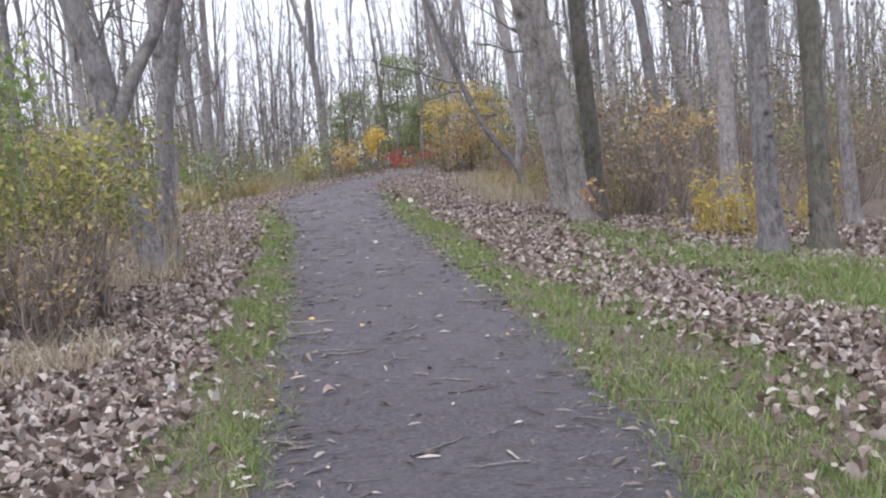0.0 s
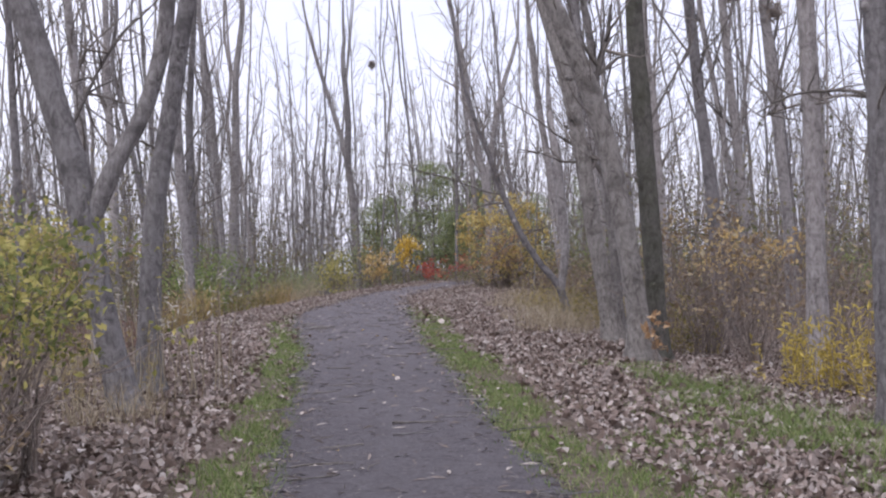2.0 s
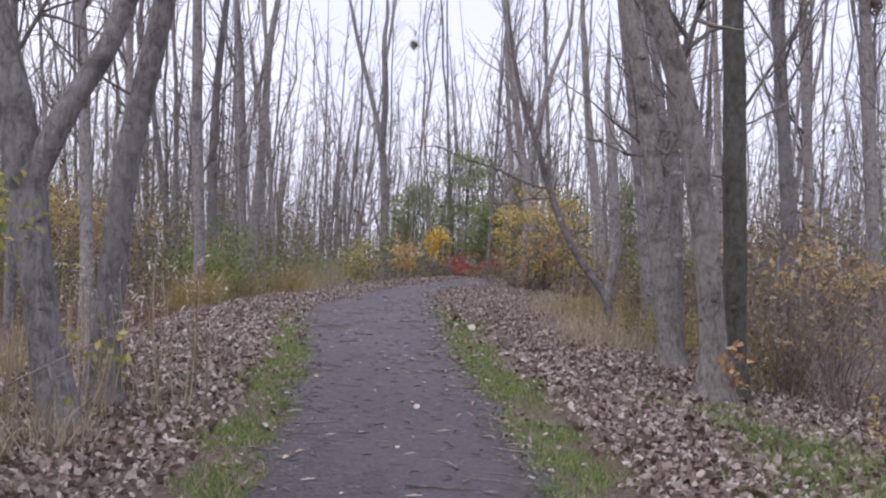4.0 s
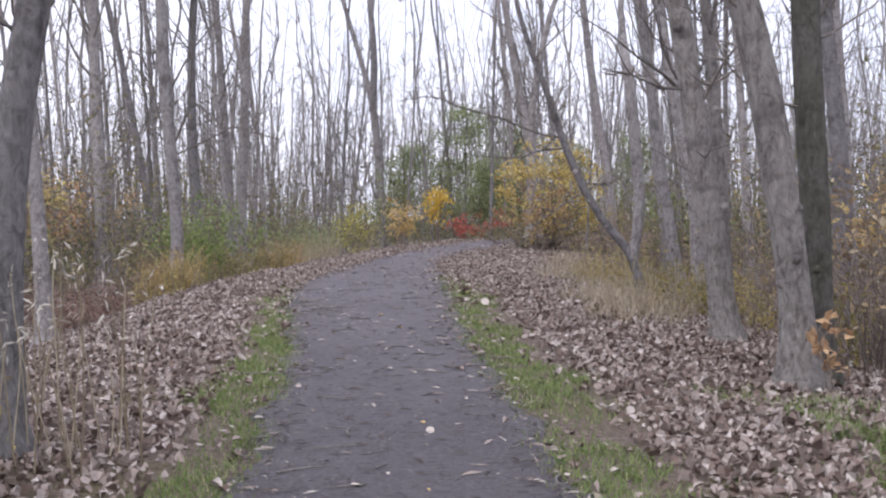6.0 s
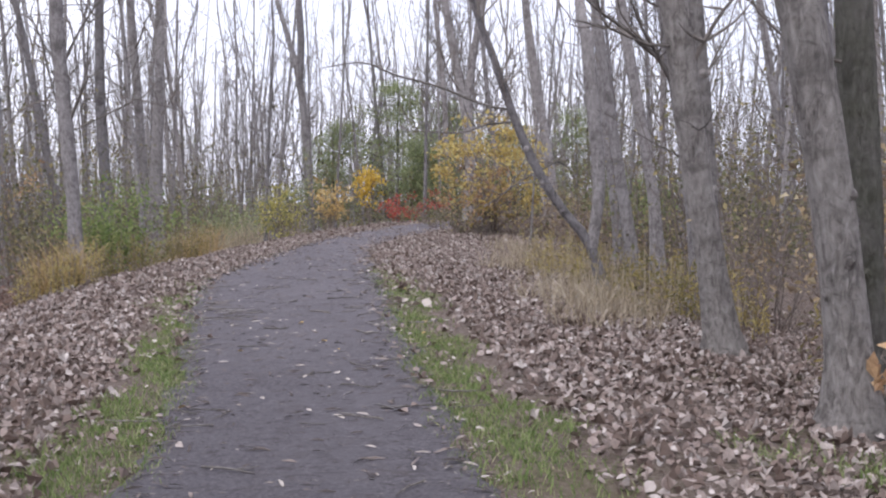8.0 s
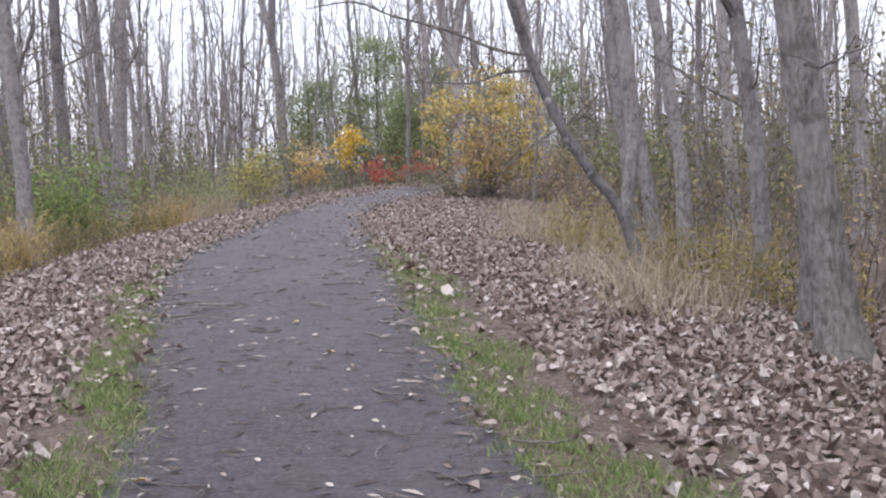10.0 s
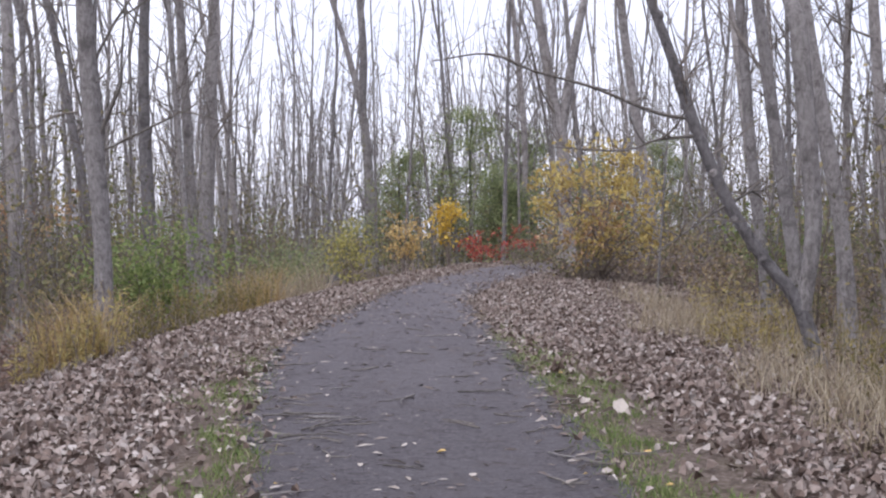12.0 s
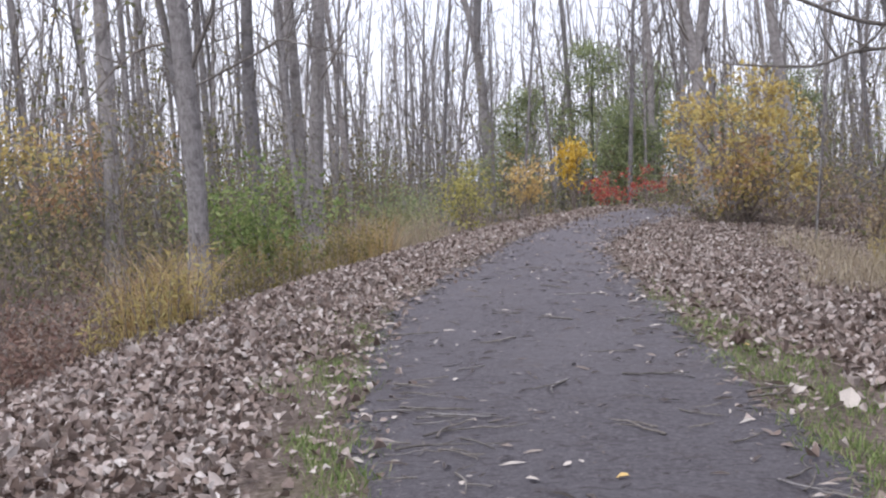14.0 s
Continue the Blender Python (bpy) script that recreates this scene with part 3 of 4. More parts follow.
tree([(5.3, -0.7, 0.15), (5.19, 1.97, 0.138), (5.02, 5.02, 0.118)], 38, 15, PALE, seed=20)
tree([(2.75, 0.39, 0.131), (2.67, 1.52, 0.125), (2.54, 2.44, 0.119), (2.39, 3.4, 0.114)], 27, 14, PALE, seed=21)
tree([(3.4, 0.0, 0.137), (3.35, 1.61, 0.125), (3.32, 3.59, 0.116)], 13.3, 14, "straight grey poplar at the edge of the grass", boughs=[[(3.38, 2.45, 0.06), (3.63, 2.72, 0.048), (3.94, 2.97, 0.04), (4.3, 3.05, 0.03)], [(3.36, 2.5, 0.045), (3.22, 2.7, 0.038), (2.94, 2.73, 0.032), (2.67, 2.71, 0.026), (2.4, 2.58, 0.018)]], seed=22, snags=4)
tree([(4.16, -0.16, 0.165), (4.16, 1.0, 0.15), (4.16, 2.5, 0.14), (4.13, 4.3, 0.128)], 18.5, 15, PALE, boughs=[[(4.18, 3.15, 0.05), (4.0, 3.12, 0.042), (3.75, 3.05, 0.034), (3.6, 3.0, 0.022)], [(4.18, 3.15, 0.05), (4.5, 3.2, 0.042), (4.8, 3.15, 0.03)]], seed=23)
tree([(4.03, -0.08, 0.145), (4.0, 1.06, 0.128), (3.97, 2.54, 0.118), (3.94, 3.5, 0.11)], 13.6, 14, "dark straight trunk among yellow weeds", BARK_DARK, seed=24)
tree([(5.43, -0.13, 0.102), (5.36, 1.45, 0.094), (5.31, 2.78, 0.086)], 17, 13, PALE, seed=25)
tree([(4.59, 2.25, 0.18), (4.39, 4.31, 0.148), (4.24, 6.38, 0.14)], 27.5, 16, PALE, seed=26)
tree([(6.99, 1.81, 0.173), (6.73, 5.32, 0.145), (6.52, 8.13, 0.132)], 36, 17, PALE, seed=27)
tree([(5.9, 1.68, 0.157), (5.71, 4.3, 0.147), (5.54, 6.32, 0.117)], 27, 15, PALE, seed=28)
tree([(0.6, 1.4, 0.24), (0.54, 3.19, 0.222), (0.27, 4.65, 0.193), (-0.03, 6.54, 0.164)], 50, 16, "forked grey poplar rising behind a yellow shrub",
     limbs=[[(0.48, 3.5, 0.148), (0.75, 5.08, 0.119), (1.03, 6.53, 0.105)]], seed=29)
tree([(3.55, 1.96, 0.223), (3.29, 3.82, 0.206), (2.94, 6.34, 0.189), (2.79, 7.67, 0.173)], 56, 17, PALE, seed=30)
tree([(0.03, 2.05, 0.166), (0.0, 4.74, 0.159), (-0.32, 8.69, 0.113)], 64, 16, PALE, seed=31)
tree([(1.94, 1.77, 0.146), (1.59, 4.93, 0.12), (1.39, 7.57, 0.101)], 60, 15, PALE, seed=32)

# slender bare trees of the wood on both sides, from twelve models
rng = np.random.default_rng(11)
models = []
for q in range(12):
    h = rng.uniform(12, 17)
    r = (0.05, 0.075, 0.062, 0.115, 0.045, 0.09, 0.055, 0.08, 0.068, 0.1, 0.05, 0.085)[q]
    bend, kink, sway = rng.normal(0, 0.085), rng.normal(0, 0.3), rng.normal(0, 0.22)
    rows = [(0, 0, r), (bend * 1.2 + sway * 0.5, 1.2, r * 0.98), (bend * 2.6 + sway, 2.6, r * 0.94), (bend * 4.5 + kink, 4.5, r * 0.84), (bend * 6.5 + kink * 0.5 + sway, 6.5, r * 0.74), (bend * 9 + kink * 0.6, 9, r * 0.56)]
    fork = []
    if q % 3:
        zf, sx = rng.uniform(0.5, 4.2), rng.choice([-1, 1]) * rng.uniform(0.14, 0.34)
        x0 = float(np.interp(zf, [w[1] for w in rows], [w[0] for w in rows]))
        fork = [[(x0, zf, r * 0.6), (x0 + sx * 0.8, zf + 1.2, r * 0.52), (x0 + sx * 1.5, zf + 3.2, r * 0.45), (x0 + sx * 2.8, zf + 6, r * 0.3)]]
    m = tree(rows, 300 + 5 * q, h, "slender bare grey tree standing in the wood", limbs=fork,
             crown=15, low=h * 0.16, seed=200 + q, snags=4, group="slender bare trees of the wood")
    models.append(m)
spots, taken = [], []
for _ in range(6000):
    x, y = rng.uniform(-34, 34), rng.uniform(22, 68)
    s, side = beside(x, y)
    if s[0] < (5.2 if side[0] < 0 else 3.6) or abs(x) > 0.55 * y + 3 or (y < 30 and abs(x) < 6.5) or (-8.5 < x < 0.5 and y > 40 and y < 60):
        continue
    if (-5 < x < 6 and y < 40) or (y < 42 and rng.uniform() < (0.93 if x < -6 else 0.5)):
        continue
    if all((x - a) ** 2 + (y - c) ** 2 > 2.2 for a, c in taken):
        taken.append((x, y))
        spots.append((x, y))
    if len(spots) >= 140:
        break
for q, (x, y) in enumerate(spots):
    m = models[q % 12]
    mm = pose(x, y, gz(x, y), rng.normal(0, 3.6), rng.normal(0, 3.6), rng.uniform(0, 360))
    if q < 12:
        m.matrix_world = mm
    else:
        copy_thing(m, mm @ Matrix.Scale(rng.uniform(0.85, 1.12), 4))

# ball-shaped leaf nests high in the branches
def nest(x, y, z, r, seed):
    rng = np.random.default_rng(seed)
    s = Soup()
    for _ in range(120):
        d = rng.normal(0, 1, 3)
        d *= r * rng.uniform(0.3, 1.0) / np.linalg.norm(d)
        s.tube(limb_points(rng, d, rng.uniform(0, 6.283), rng.uniform(-0.6, 0.6), r * 0.9, 3, 0.4), [0.012, 0.011, 0.009, 0.006], 3)
    ob = new("nest", s.mesh("nest", TWIG))
    ob.matrix_world = pose(x, y, z)
    tagged(ob, "dark ball-shaped nest of twigs in bare branches", "nest", "nests in the treetops")


nest(-4.34, 60.0, 9.62, 0.2, 1)
nest(6.82, 36.0, 7.65, 0.2, 2)
nest(5.7, 27.0, 5.7, 0.22, 3)

# the far wood, past counting
s = Soup()
for _ in range(760):
    y = rng.uniform(66, 150)
    x = rng.uniform(-0.5 * y - 4, 0.5 * y + 4)
    h, r = rng.uniform(9, 18), rng.uniform(0.028, 0.09)
    z = gz(x, y)
    t = np.array([(x, y, z - 0.2), (x + rng.normal(0, 0.2), y, z + h * 0.25), (x + rng.normal(0, 0.5), y, z + h * 0.55), (x + rng.normal(0, 1.1), y, z + h)])
    s.tube(t, [r, r * 0.85, r * 0.6, 0.015], 5)
    if rng.uniform() < 0.45:
        lo, sx = rng.uniform(0.2, 0.45), rng.normal(0, 0.9)
        st = t[0] + (t[3] - t[0]) * lo
        s.tube([st, st + (sx * 0.6, 0, h * 0.2), st + (sx * 1.5, 0, h * 0.5)], [r * 0.6, r * 0.45, 0.012], 5)
    for _ in range(20):
        u = rng.uniform(0.12, 0.92)
        st = t[0] + (t[3] - t[0]) * u
        b0 = limb_points(rng, st, rng.uniform(0, 6.283), rng.uniform(0.4, 1.2), rng.uniform(1, 3.2) * (1.15 - u), 3)
        s.tube(b0, np.linspace(0.022, 0.008, 4), 3)
        s.tube(limb_points(rng, b0[1], rng.uniform(0, 6.283), rng.uniform(0.2, 1.2), rng.uniform(0.4, 1.3), 2, 0.2), np.linspace(0.012, 0.006, 3), 3)
# thin saplings that fill the wood above the undergrowth
for _ in range(1200):
    y = rng.uniform(40, 135)
    x = rng.uniform(-0.48 * y - 3, 0.48 * y + 3)
    ds, sd = beside(x, y)
    if ds[0] < (5.5 if sd[0] < 0 else 3.0 if x < 4 else 1.0) or (-8 < x < 1.5 and y < 60):
        continue
    z = gz(x, y)
    b0 = limb_points(rng, (x, y, z - 0.1), rng.uniform(0, 6.283), 1.5, rng.uniform(2.0, 7.5), 4, 0.05)
    s.tube(b0, np.linspace(rng.uniform(0.014, 0.04), 0.006, 5), 3)
    for _ in range(5):
        s.tube(limb_points(rng, b0[rng.integers(1, 5)], rng.uniform(0, 6.283), rng.uniform(0.3, 1.1), rng.uniform(0.4, 1.5), 2, 0.15), np.linspace(0.011, 0.005, 3), 3)
far = new("far_woods", s.mesh("far_woods", BARK))
tagged(far, "far wood of slender bare grey trunks and twigs", "woods", kind="stuff")


# ---- shrubs, weeds and tall grass ----
def shrub(name, label, category, h, w, stems, leaves, size, leaf_mat, seed, spread=0.16, from_h=0.2, stem_r=0.012, shape=SMALL, group="", twig=4, place=(0, 0)):
    """Several stems that branch, with leaves in loose sprays round the twigs."""
    rng = np.random.default_rng(seed + 500)
    top = empty_at(name, place[0], place[1], gz(*place))
    tips, fine = [], Soup()
    for _ in range(stems):
        s = Soup()
        a = rng.uniform(0, 6.283)
        out = rng.uniform(0.1, 1) ** 0.6
        st = np.array([math.cos(a) * 0.08 * w, math.sin(a) * 0.08 * w, -0.06])
        ln = math.hypot(h, out * w * 0.5) * rng.uniform(0.6, 1.0)
        b0 = limb_points(rng, st, a, math.atan2(h, out * w * 0.55), ln, 8, 0.15, 0.085)
        r = stem_r * rng.uniform(0.7, 1.3)
        s.tube(b0, np.linspace(r, r * 0.3, 9), 5)
        part("stem", s.mesh("stem", TWIG), top)
        tips += [b0[i0] for i0 in range(3, 9)]
        for _ in range(twig):
            i0 = rng.integers(2, 8)
            t = limb_points(rng, b0[i0], rng.uniform(0, 6.283), rng.uniform(-0.15, 0.9), ln * rng.uniform(0.18, 0.42), 5, 0.2, 0.08)
            fine.tube(t, np.linspace(r * 0.4, r * 0.16, 6), 3)
            tips += list(t[1:]) * 2
    part("twigwork", fine.mesh("twigwork", TWIG), top)["kind"] = "stuff"
    tips = np.array([t for t in tips if t[2] > from_h * h])
    # leaves gather on some sprays and leave others bare
    weight = rng.uniform(0, 1, len(tips)) ** 3.2
    pick = rng.choice(len(tips), leaves, p=weight / weight.sum())
    pos = tips[pick] + rng.normal(0, spread, (leaves, 3)) * np.array([1, 1, 0.8])
    pos = pos[pos[:, 2] > 0.02]
    n = len(pos)
    v, f = scatter(shape, SMALL_F, pos, size * rng.uniform(0.55, 1.25, n), turns(rng, n, 0.7))
    part("foliage", mesh_of("foliage", v, f, leaf_mat, False), top)
    return tagged(top, label, category, group)


def bush(name, label, category, h, w, leaves, size, leaf_mat, seed, place, stems=9, low=0.25, clumps=44, tight=0.13, stem_r=0.014, group="", bare=0.0):
    """A bush whose leaves hang in separate clumps round an uneven outline, on stems that fan out from the base."""
    rng = np.random.default_rng(seed + 2100)
    top = empty_at(name, place[0], place[1], gz(*place))
    d = rng.normal(0, 1, (clumps, 3))
    d /= np.linalg.norm(d, axis=1)[:, None]
    d *= (rng.uniform(0.25, 1.0, clumps) ** 0.5 * rng.uniform(0.85, 1.12, clumps))[:, None]
    mid, tall = h * (1 + low) / 2, h * (1 - low) / 2
    at = d * np.array([w / 2, w / 2, tall]) + np.array([0, 0, mid])
    lines, fine = [], Soup()
    for k in rng.choice(clumps, stems, replace=False):
        s = Soup()
        foot = np.array([*rng.normal(0, 0.04 * w, 2), -0.06])
        u = np.linspace(0, 1, 9)[:, None]
        knee = np.array([at[k][0] * 0.35, at[k][1] * 0.35, at[k][2] * 0.62])
        b0 = foot * (1 - u) ** 2 + 2 * knee * u * (1 - u) + at[k] * u ** 2 + rng.normal(0, 0.02, (9, 3)) * (u > 0)
        r = stem_r * rng.uniform(0.75, 1.3)
        s.tube(b0, np.linspace(r, r * 0.3, 9), 5)
        lines.append(b0)
        part("stem", s.mesh("stem", TWIG), top)
        for _ in range(5):
            t = limb_points(rng, b0[rng.integers(3, 8)], rng.uniform(0, 6.283), rng.uniform(-0.1, 0.9), h * rng.uniform(0.1, 0.24), 4, 0.22)
            fine.tube(t, np.linspace(r * 0.35, r * 0.16, 5), 3)
    joints = np.vstack([b0[3:8] for b0 in lines])
    for c in at:
        near = joints[((joints - c) ** 2).sum(1).argmin()]
        sag = (near + c) / 2 + rng.normal(0, 0.05, 3)
        fine.tube([near, sag, c], [stem_r * 0.4, stem_r * 0.3, stem_r * 0.18], 3)
    part("twigwork", fine.mesh("twigwork", TWIG), top)["kind"] = "stuff"
    leafy = at[rng.uniform(0, 1, clumps) >= bare]
    share = rng.uniform(0.3, 1.0, len(leafy)) ** 1.5
    pick = rng.choice(len(leafy), leaves, p=share / share.sum())
    pos = leafy[pick] + rng.normal(0, tight, (leaves, 3)) * np.array([1, 1, 0.75])
    pos = pos[pos[:, 2] > 0.02]
    v, f = scatter(SMALL, SMALL_F, pos, size * rng.uniform(0.55, 1.25, len(pos)), turns(rng, len(pos), 0.75))
    part("foliage", mesh_of("foliage", v, f, leaf_mat, False), top)
    return tagged(top, label, category, group)


def leafy_tree(label, h, w, leaves, size, leaf_mat, seed, place, group=""):
    """A young tree still in leaf: boughs in loose layers, each with flat sprays of leaves."""
    rng = np.random.default_rng(seed + 2500)
    top = empty_at("young_tree", place[0], place[1], gz(*place))
    s = Soup()
    trunk = limb_points(rng, (0, 0, -0.1), 0, 1.5, h, 10, 0.05)
    s.tube(trunk, np.linspace(0.09, 0.015, 11), 8, 0.04, rng)
    part("trunk", s.mesh("trunk", BARK_DARK), top)
    s, sprays = Soup(), []
    for q in range(30):
        u = 0.12 + 0.88 * (q + rng.uniform(0, 1)) / 30
        k = min(int(u * 10), 9)
        st = trunk[k] + (trunk[k + 1] - trunk[k]) * (u * 10 - k)
        reach = w * 0.5 * (1.1 - 0.75 * u ** 1.6) * rng.uniform(0.55, 1.15)
        b0 = limb_points(rng, st, rng.uniform(0, 6.283), rng.uniform(-0.1, 0.45), reach, 6, 0.12, 0.06)
        s.tube(b0, np.linspace(0.025 * (1.2 - u), 0.006, 7), 4)
        sprays += list(b0[2:])
        for _ in range(4):
            t = limb_points(rng, b0[rng.integers(2, 6)], rng.uniform(0, 6.283), rng.uniform(-0.1, 0.5), reach * rng.uniform(0.25, 0.5), 3, 0.2, 0.08)
            s.tube(t, np.linspace(0.01, 0.005, 4), 3)
            sprays += list(t[1:])
    part("boughwork", s.mesh("boughwork", BARK_THIN), top)["kind"] = "stuff"
    sprays = np.array(sprays)
    share = rng.uniform(0.1, 1, len(sprays)) ** 1.3
    pick = rng.choice(len(sprays), leaves, p=share / share.sum())
    pos = sprays[pick] + rng.normal(0, 1, (leaves, 3)) * np.array([0.34, 0.34, 0.15])
    pos = pos[pos[:, 2] > 0.1]
    v, f = scatter(SMALL, SMALL_F, pos, size * rng.uniform(0.55, 1.25, len(pos)), turns(rng, len(pos), 0.6))
    part("foliage", mesh_of("foliage", v, f, leaf_mat, False), top)
    return tagged(top, label, "tree", group)


def weeds(label, h, w, stems, leaf_mat, seed, place, size=0.09, per=26, group="", stalk=None, low=0.15):
    """Upright weed stalks with narrow leaves all the way up."""
    rng = np.random.default_rng(seed + 900)
    top = empty_at("weed_clump", place[0], place[1], gz(*place))
    s, pos = Soup(), []
    for _ in range(stems):
        a, rr = rng.uniform(0, 6.283), w * 0.5 * math.sqrt(rng.uniform(0, 1))
        x, y = math.cos(a) * rr, math.sin(a) * rr
        z = gz(place[0] + x, place[1] + y) - gz(*place) if place != (0, 0) else 0
        hh = h * rng.uniform(0.55, 1.05)
        b0 = limb_points(rng, (x, y, z - 0.04), rng.uniform(0, 6.283), 1.4, hh, 5, 0.06)
        s.tube(b0, np.linspace(0.006, 0.003, 6), 4)
        u = rng.uniform(low, 1, per) * 5
        k = np.minimum(u.astype(int), 4)
        pos.append(b0[k] + (b0[k + 1] - b0[k]) * (u - k)[:, None] + rng.normal(0, 0.035, (per, 3)))
    part("stalkwork", s.mesh("stalkwork", stalk or TWIG), top)["kind"] = "stuff"
    pos = np.vstack(pos)
    v, f = scatter(NARROW, SMALL_F, pos, size * rng.uniform(0.6, 1.3, len(pos)), turns(rng, len(pos), 0.8))
    part("foliage", mesh_of("foliage", v, f, leaf_mat, False), top)
    return tagged(top, label, "weeds", group)


def tall_grass(label, h, w, count, mat, seed, place, group=""):
    rng = np.random.default_rng(seed + 1300)
    a, rr = rng.uniform(0, 6.283, count), w * 0.5 * np.sqrt(rng.uniform(0, 1, count))
    x, y = place[0] + np.cos(a) * rr, place[1] + np.sin(a) * rr * 1.3
    z = ground_z(x, y) - 0.03
    v, f = blades(rng, np.stack([x, y, z], 1), h * rng.uniform(0.3, 1.15, count), 0.005, 0.48)
    ob = new("grass_clump", mesh_of("grass_clump", v - np.array([*place, gz(*place)]), f, mat, False))
    ob.matrix_world = pose(*place, gz(*place))
    return tagged(ob, label, "tall grass", group)


# close on the left, where the walk begins
shrub("shrub", "leafy yellow-green shrub with brown lower stems beside fallen leaves", "shrub", 2.05, 1.5, 28, 2000, 0.065, YGREEN, 1, 0.12, 0.44, place=(-3.3, 10.4))
bush("shrub", "tall fresh green shrub behind a yellowing one", "shrub", 2.6, 1.3, 1100, 0.08, GREEN, 205, (-3.95, 11.2), 12, 0.45, 50, 0.13, 0.012)
bush("shrub", "yellow-leaved spray on brown stems beside fallen leaves", "shrub", 1.75, 1.0, 420, 0.07, LIME, 206, (-2.95, 10.9), 14, 0.42, 34, 0.09, 0.009, bare=0.2)
shrub("shrub", "tall green leafy shrub at the edge of the wood", "shrub", 2.5, 1.8, 24, 2000, 0.075, GREEN, 2, 0.15, 0.3, place=(-4.4, 11.6))
shrub("shrub", "green leafy shrub in front of grey trunks", "shrub", 2.6, 2.0, 20, 2000, 0.08, GREEN, 3, 0.17, 0.35, place=(-5.6, 14.5))
shrub("shrub", "twiggy brown shrub with few dry leaves", "shrub", 1.15, 1.3, 34, 420, 0.065, AMBER, 4, 0.08, place=(-3.05, 9.7))
shrub("shrub", "brown tangle with olive leaves under a green shrub", "shrub", 1.1, 1.5, 30, 700, 0.065, OLIVE, 5, 0.08, place=(-3.6, 10.6))
tall_grass("pale dry grass at the foot of a shrub", 0.35, 0.9, 420, DRY_GRASS, 1, (-2.6, 8.2))
tall_grass("dry tan grass round a forked trunk", 0.45, 0.9, 300, DRY_GRASS, 2, (-3.2, 13.7))
weeds("dead tan stalks with pale fluffy seed heads by a trunk", 1.25, 1.1, 26, FUZZ, 3, (-2.9, 15.4), 0.07, 5, stalk=DRY_GRASS, low=0.93)
weeds("dead tan stalks with pale fluffy seed heads on the bank", 1.2, 0.9, 22, FUZZ, 4, (-4.15, 17.3), 0.07, 5, stalk=DRY_GRASS, low=0.93)
weeds("tan weed stalks round a forked trunk", 0.8, 1.0, 34, STRAW, 5, (-3.6, 14.9), 0.06, 9, stalk=DRY_GRASS)
for q, (x, y) in enumerate([(1.9, 27.2), (1.5, 30.6), (2.4, 32.0), (2.0, 34.6), (2.7, 26.4)]):
    weeds("thin brown and straw weed stalks on the bank", 0.85, 1.5, 40, STRAW if q % 2 else OLIVE, 160 + q, (x, y), 0.075, 14, "straw weeds on the bank", stalk=DRY_GRASS)
weeds("tan weed stalks on the leaf bank", 0.8, 1.6, 40, STRAW, 6, (-5.6, 19.2), 0.06, 9, stalk=DRY_GRASS)
# left bank and beyond
for q, (x, y, h) in enumerate([(-6.0, 29.5, 0.8), (-6.6, 35.6, 0.9), (-5.9, 38.2, 0.8), (-7.8, 36.5, 1.0)]):
    weeds("yellowing olive weeds at the foot of the leaf bank", h, 1.3, 46, OLIVE if q else STRAW, 10 + q, (x, y), 0.09, 26, "weeds below the leaf bank")
for q, (x, y) in enumerate([(-6.3, 41.5), (-5.6, 43.0), (-7.4, 43.5), (-6.3, 21.0), (-7.6, 23.6)]):
    tall_grass("tall tan grass below the leaf bank", 1.0 if q < 3 else 0.7, 1.5, 520, DRY_GRASS, 20 + q, (x, y), "tan grass below the leaf bank")
tall_grass("tawny tall grass below the leaf bank", 1.05, 1.1, 620, TAWNY, 231, (-6.0, 40.3), "tawny grass below the leaf bank")
tall_grass("yellowing tall grass at the foot of a poplar", 1.0, 0.8, 460, TAWNY, 232, (-6.2, 30.2), "tawny grass below the leaf bank")
shrub("shrub", "bushy green shrub in front of thick trunks", "shrub", 2.5, 2.8, 20, 3000, 0.11, GREEN, 11, 0.2, 0.2, place=(-7.6, 40.4))
shrub("shrub", "dark green bushy shrub under the trees", "shrub", 2.0, 3.0, 18, 2200, 0.09, EVERGREEN, 12, 0.2, 0.15, place=(-6.6, 48.0))
bush("shrub", "yellow-green shrub at the bend of the path", "shrub", 1.75, 1.15, 760, 0.105, LIME, 13, (-4.75, 46.6), 10, 0.12, 34, 0.13)
bush("shrub", "pale orange-yellow shrub at the bend of the path", "shrub", 2.0, 1.25, 520, 0.125, PEACH, 14, (-3.75, 50.2), 10, 0.3, 30, 0.13)
bush("shrub", "glowing golden yellow shrub at the bend", "shrub", 2.0, 0.85, 560, 0.125, BRIGHT, 15, (-2.5, 50.6), 8, 0.28, 24, 0.12)
bush("shrub", "low scarlet shrub beyond the bend of the path", "shrub", 1.15, 1.5, 360, 0.11, RED, 16, (-1.55, 52.4), 9, 0.3, 22, 0.1)
bush("shrub", "red-leaved shrub behind the amber bush", "shrub", 1.75, 1.1, 200, 0.11, RED, 17, (-0.5, 55.5), 7, 0.45, 14, 0.1)
bush("shrub", "large rounded amber-yellow bush beside the bend", "shrub", 3.2, 3.3, 2900, 0.13, YELLOW, 18, (0.9, 44.3), 22, 0.06, 130, 0.14, 0.024, bare=0.1)
bush("shrub", "russet leaves inside a large amber bush", "shrub", 1.9, 2.4, 460, 0.115, ORANGE, 119, (0.5, 43.6), 14, 0.12, 56, 0.14, 0.014, bare=0.3)
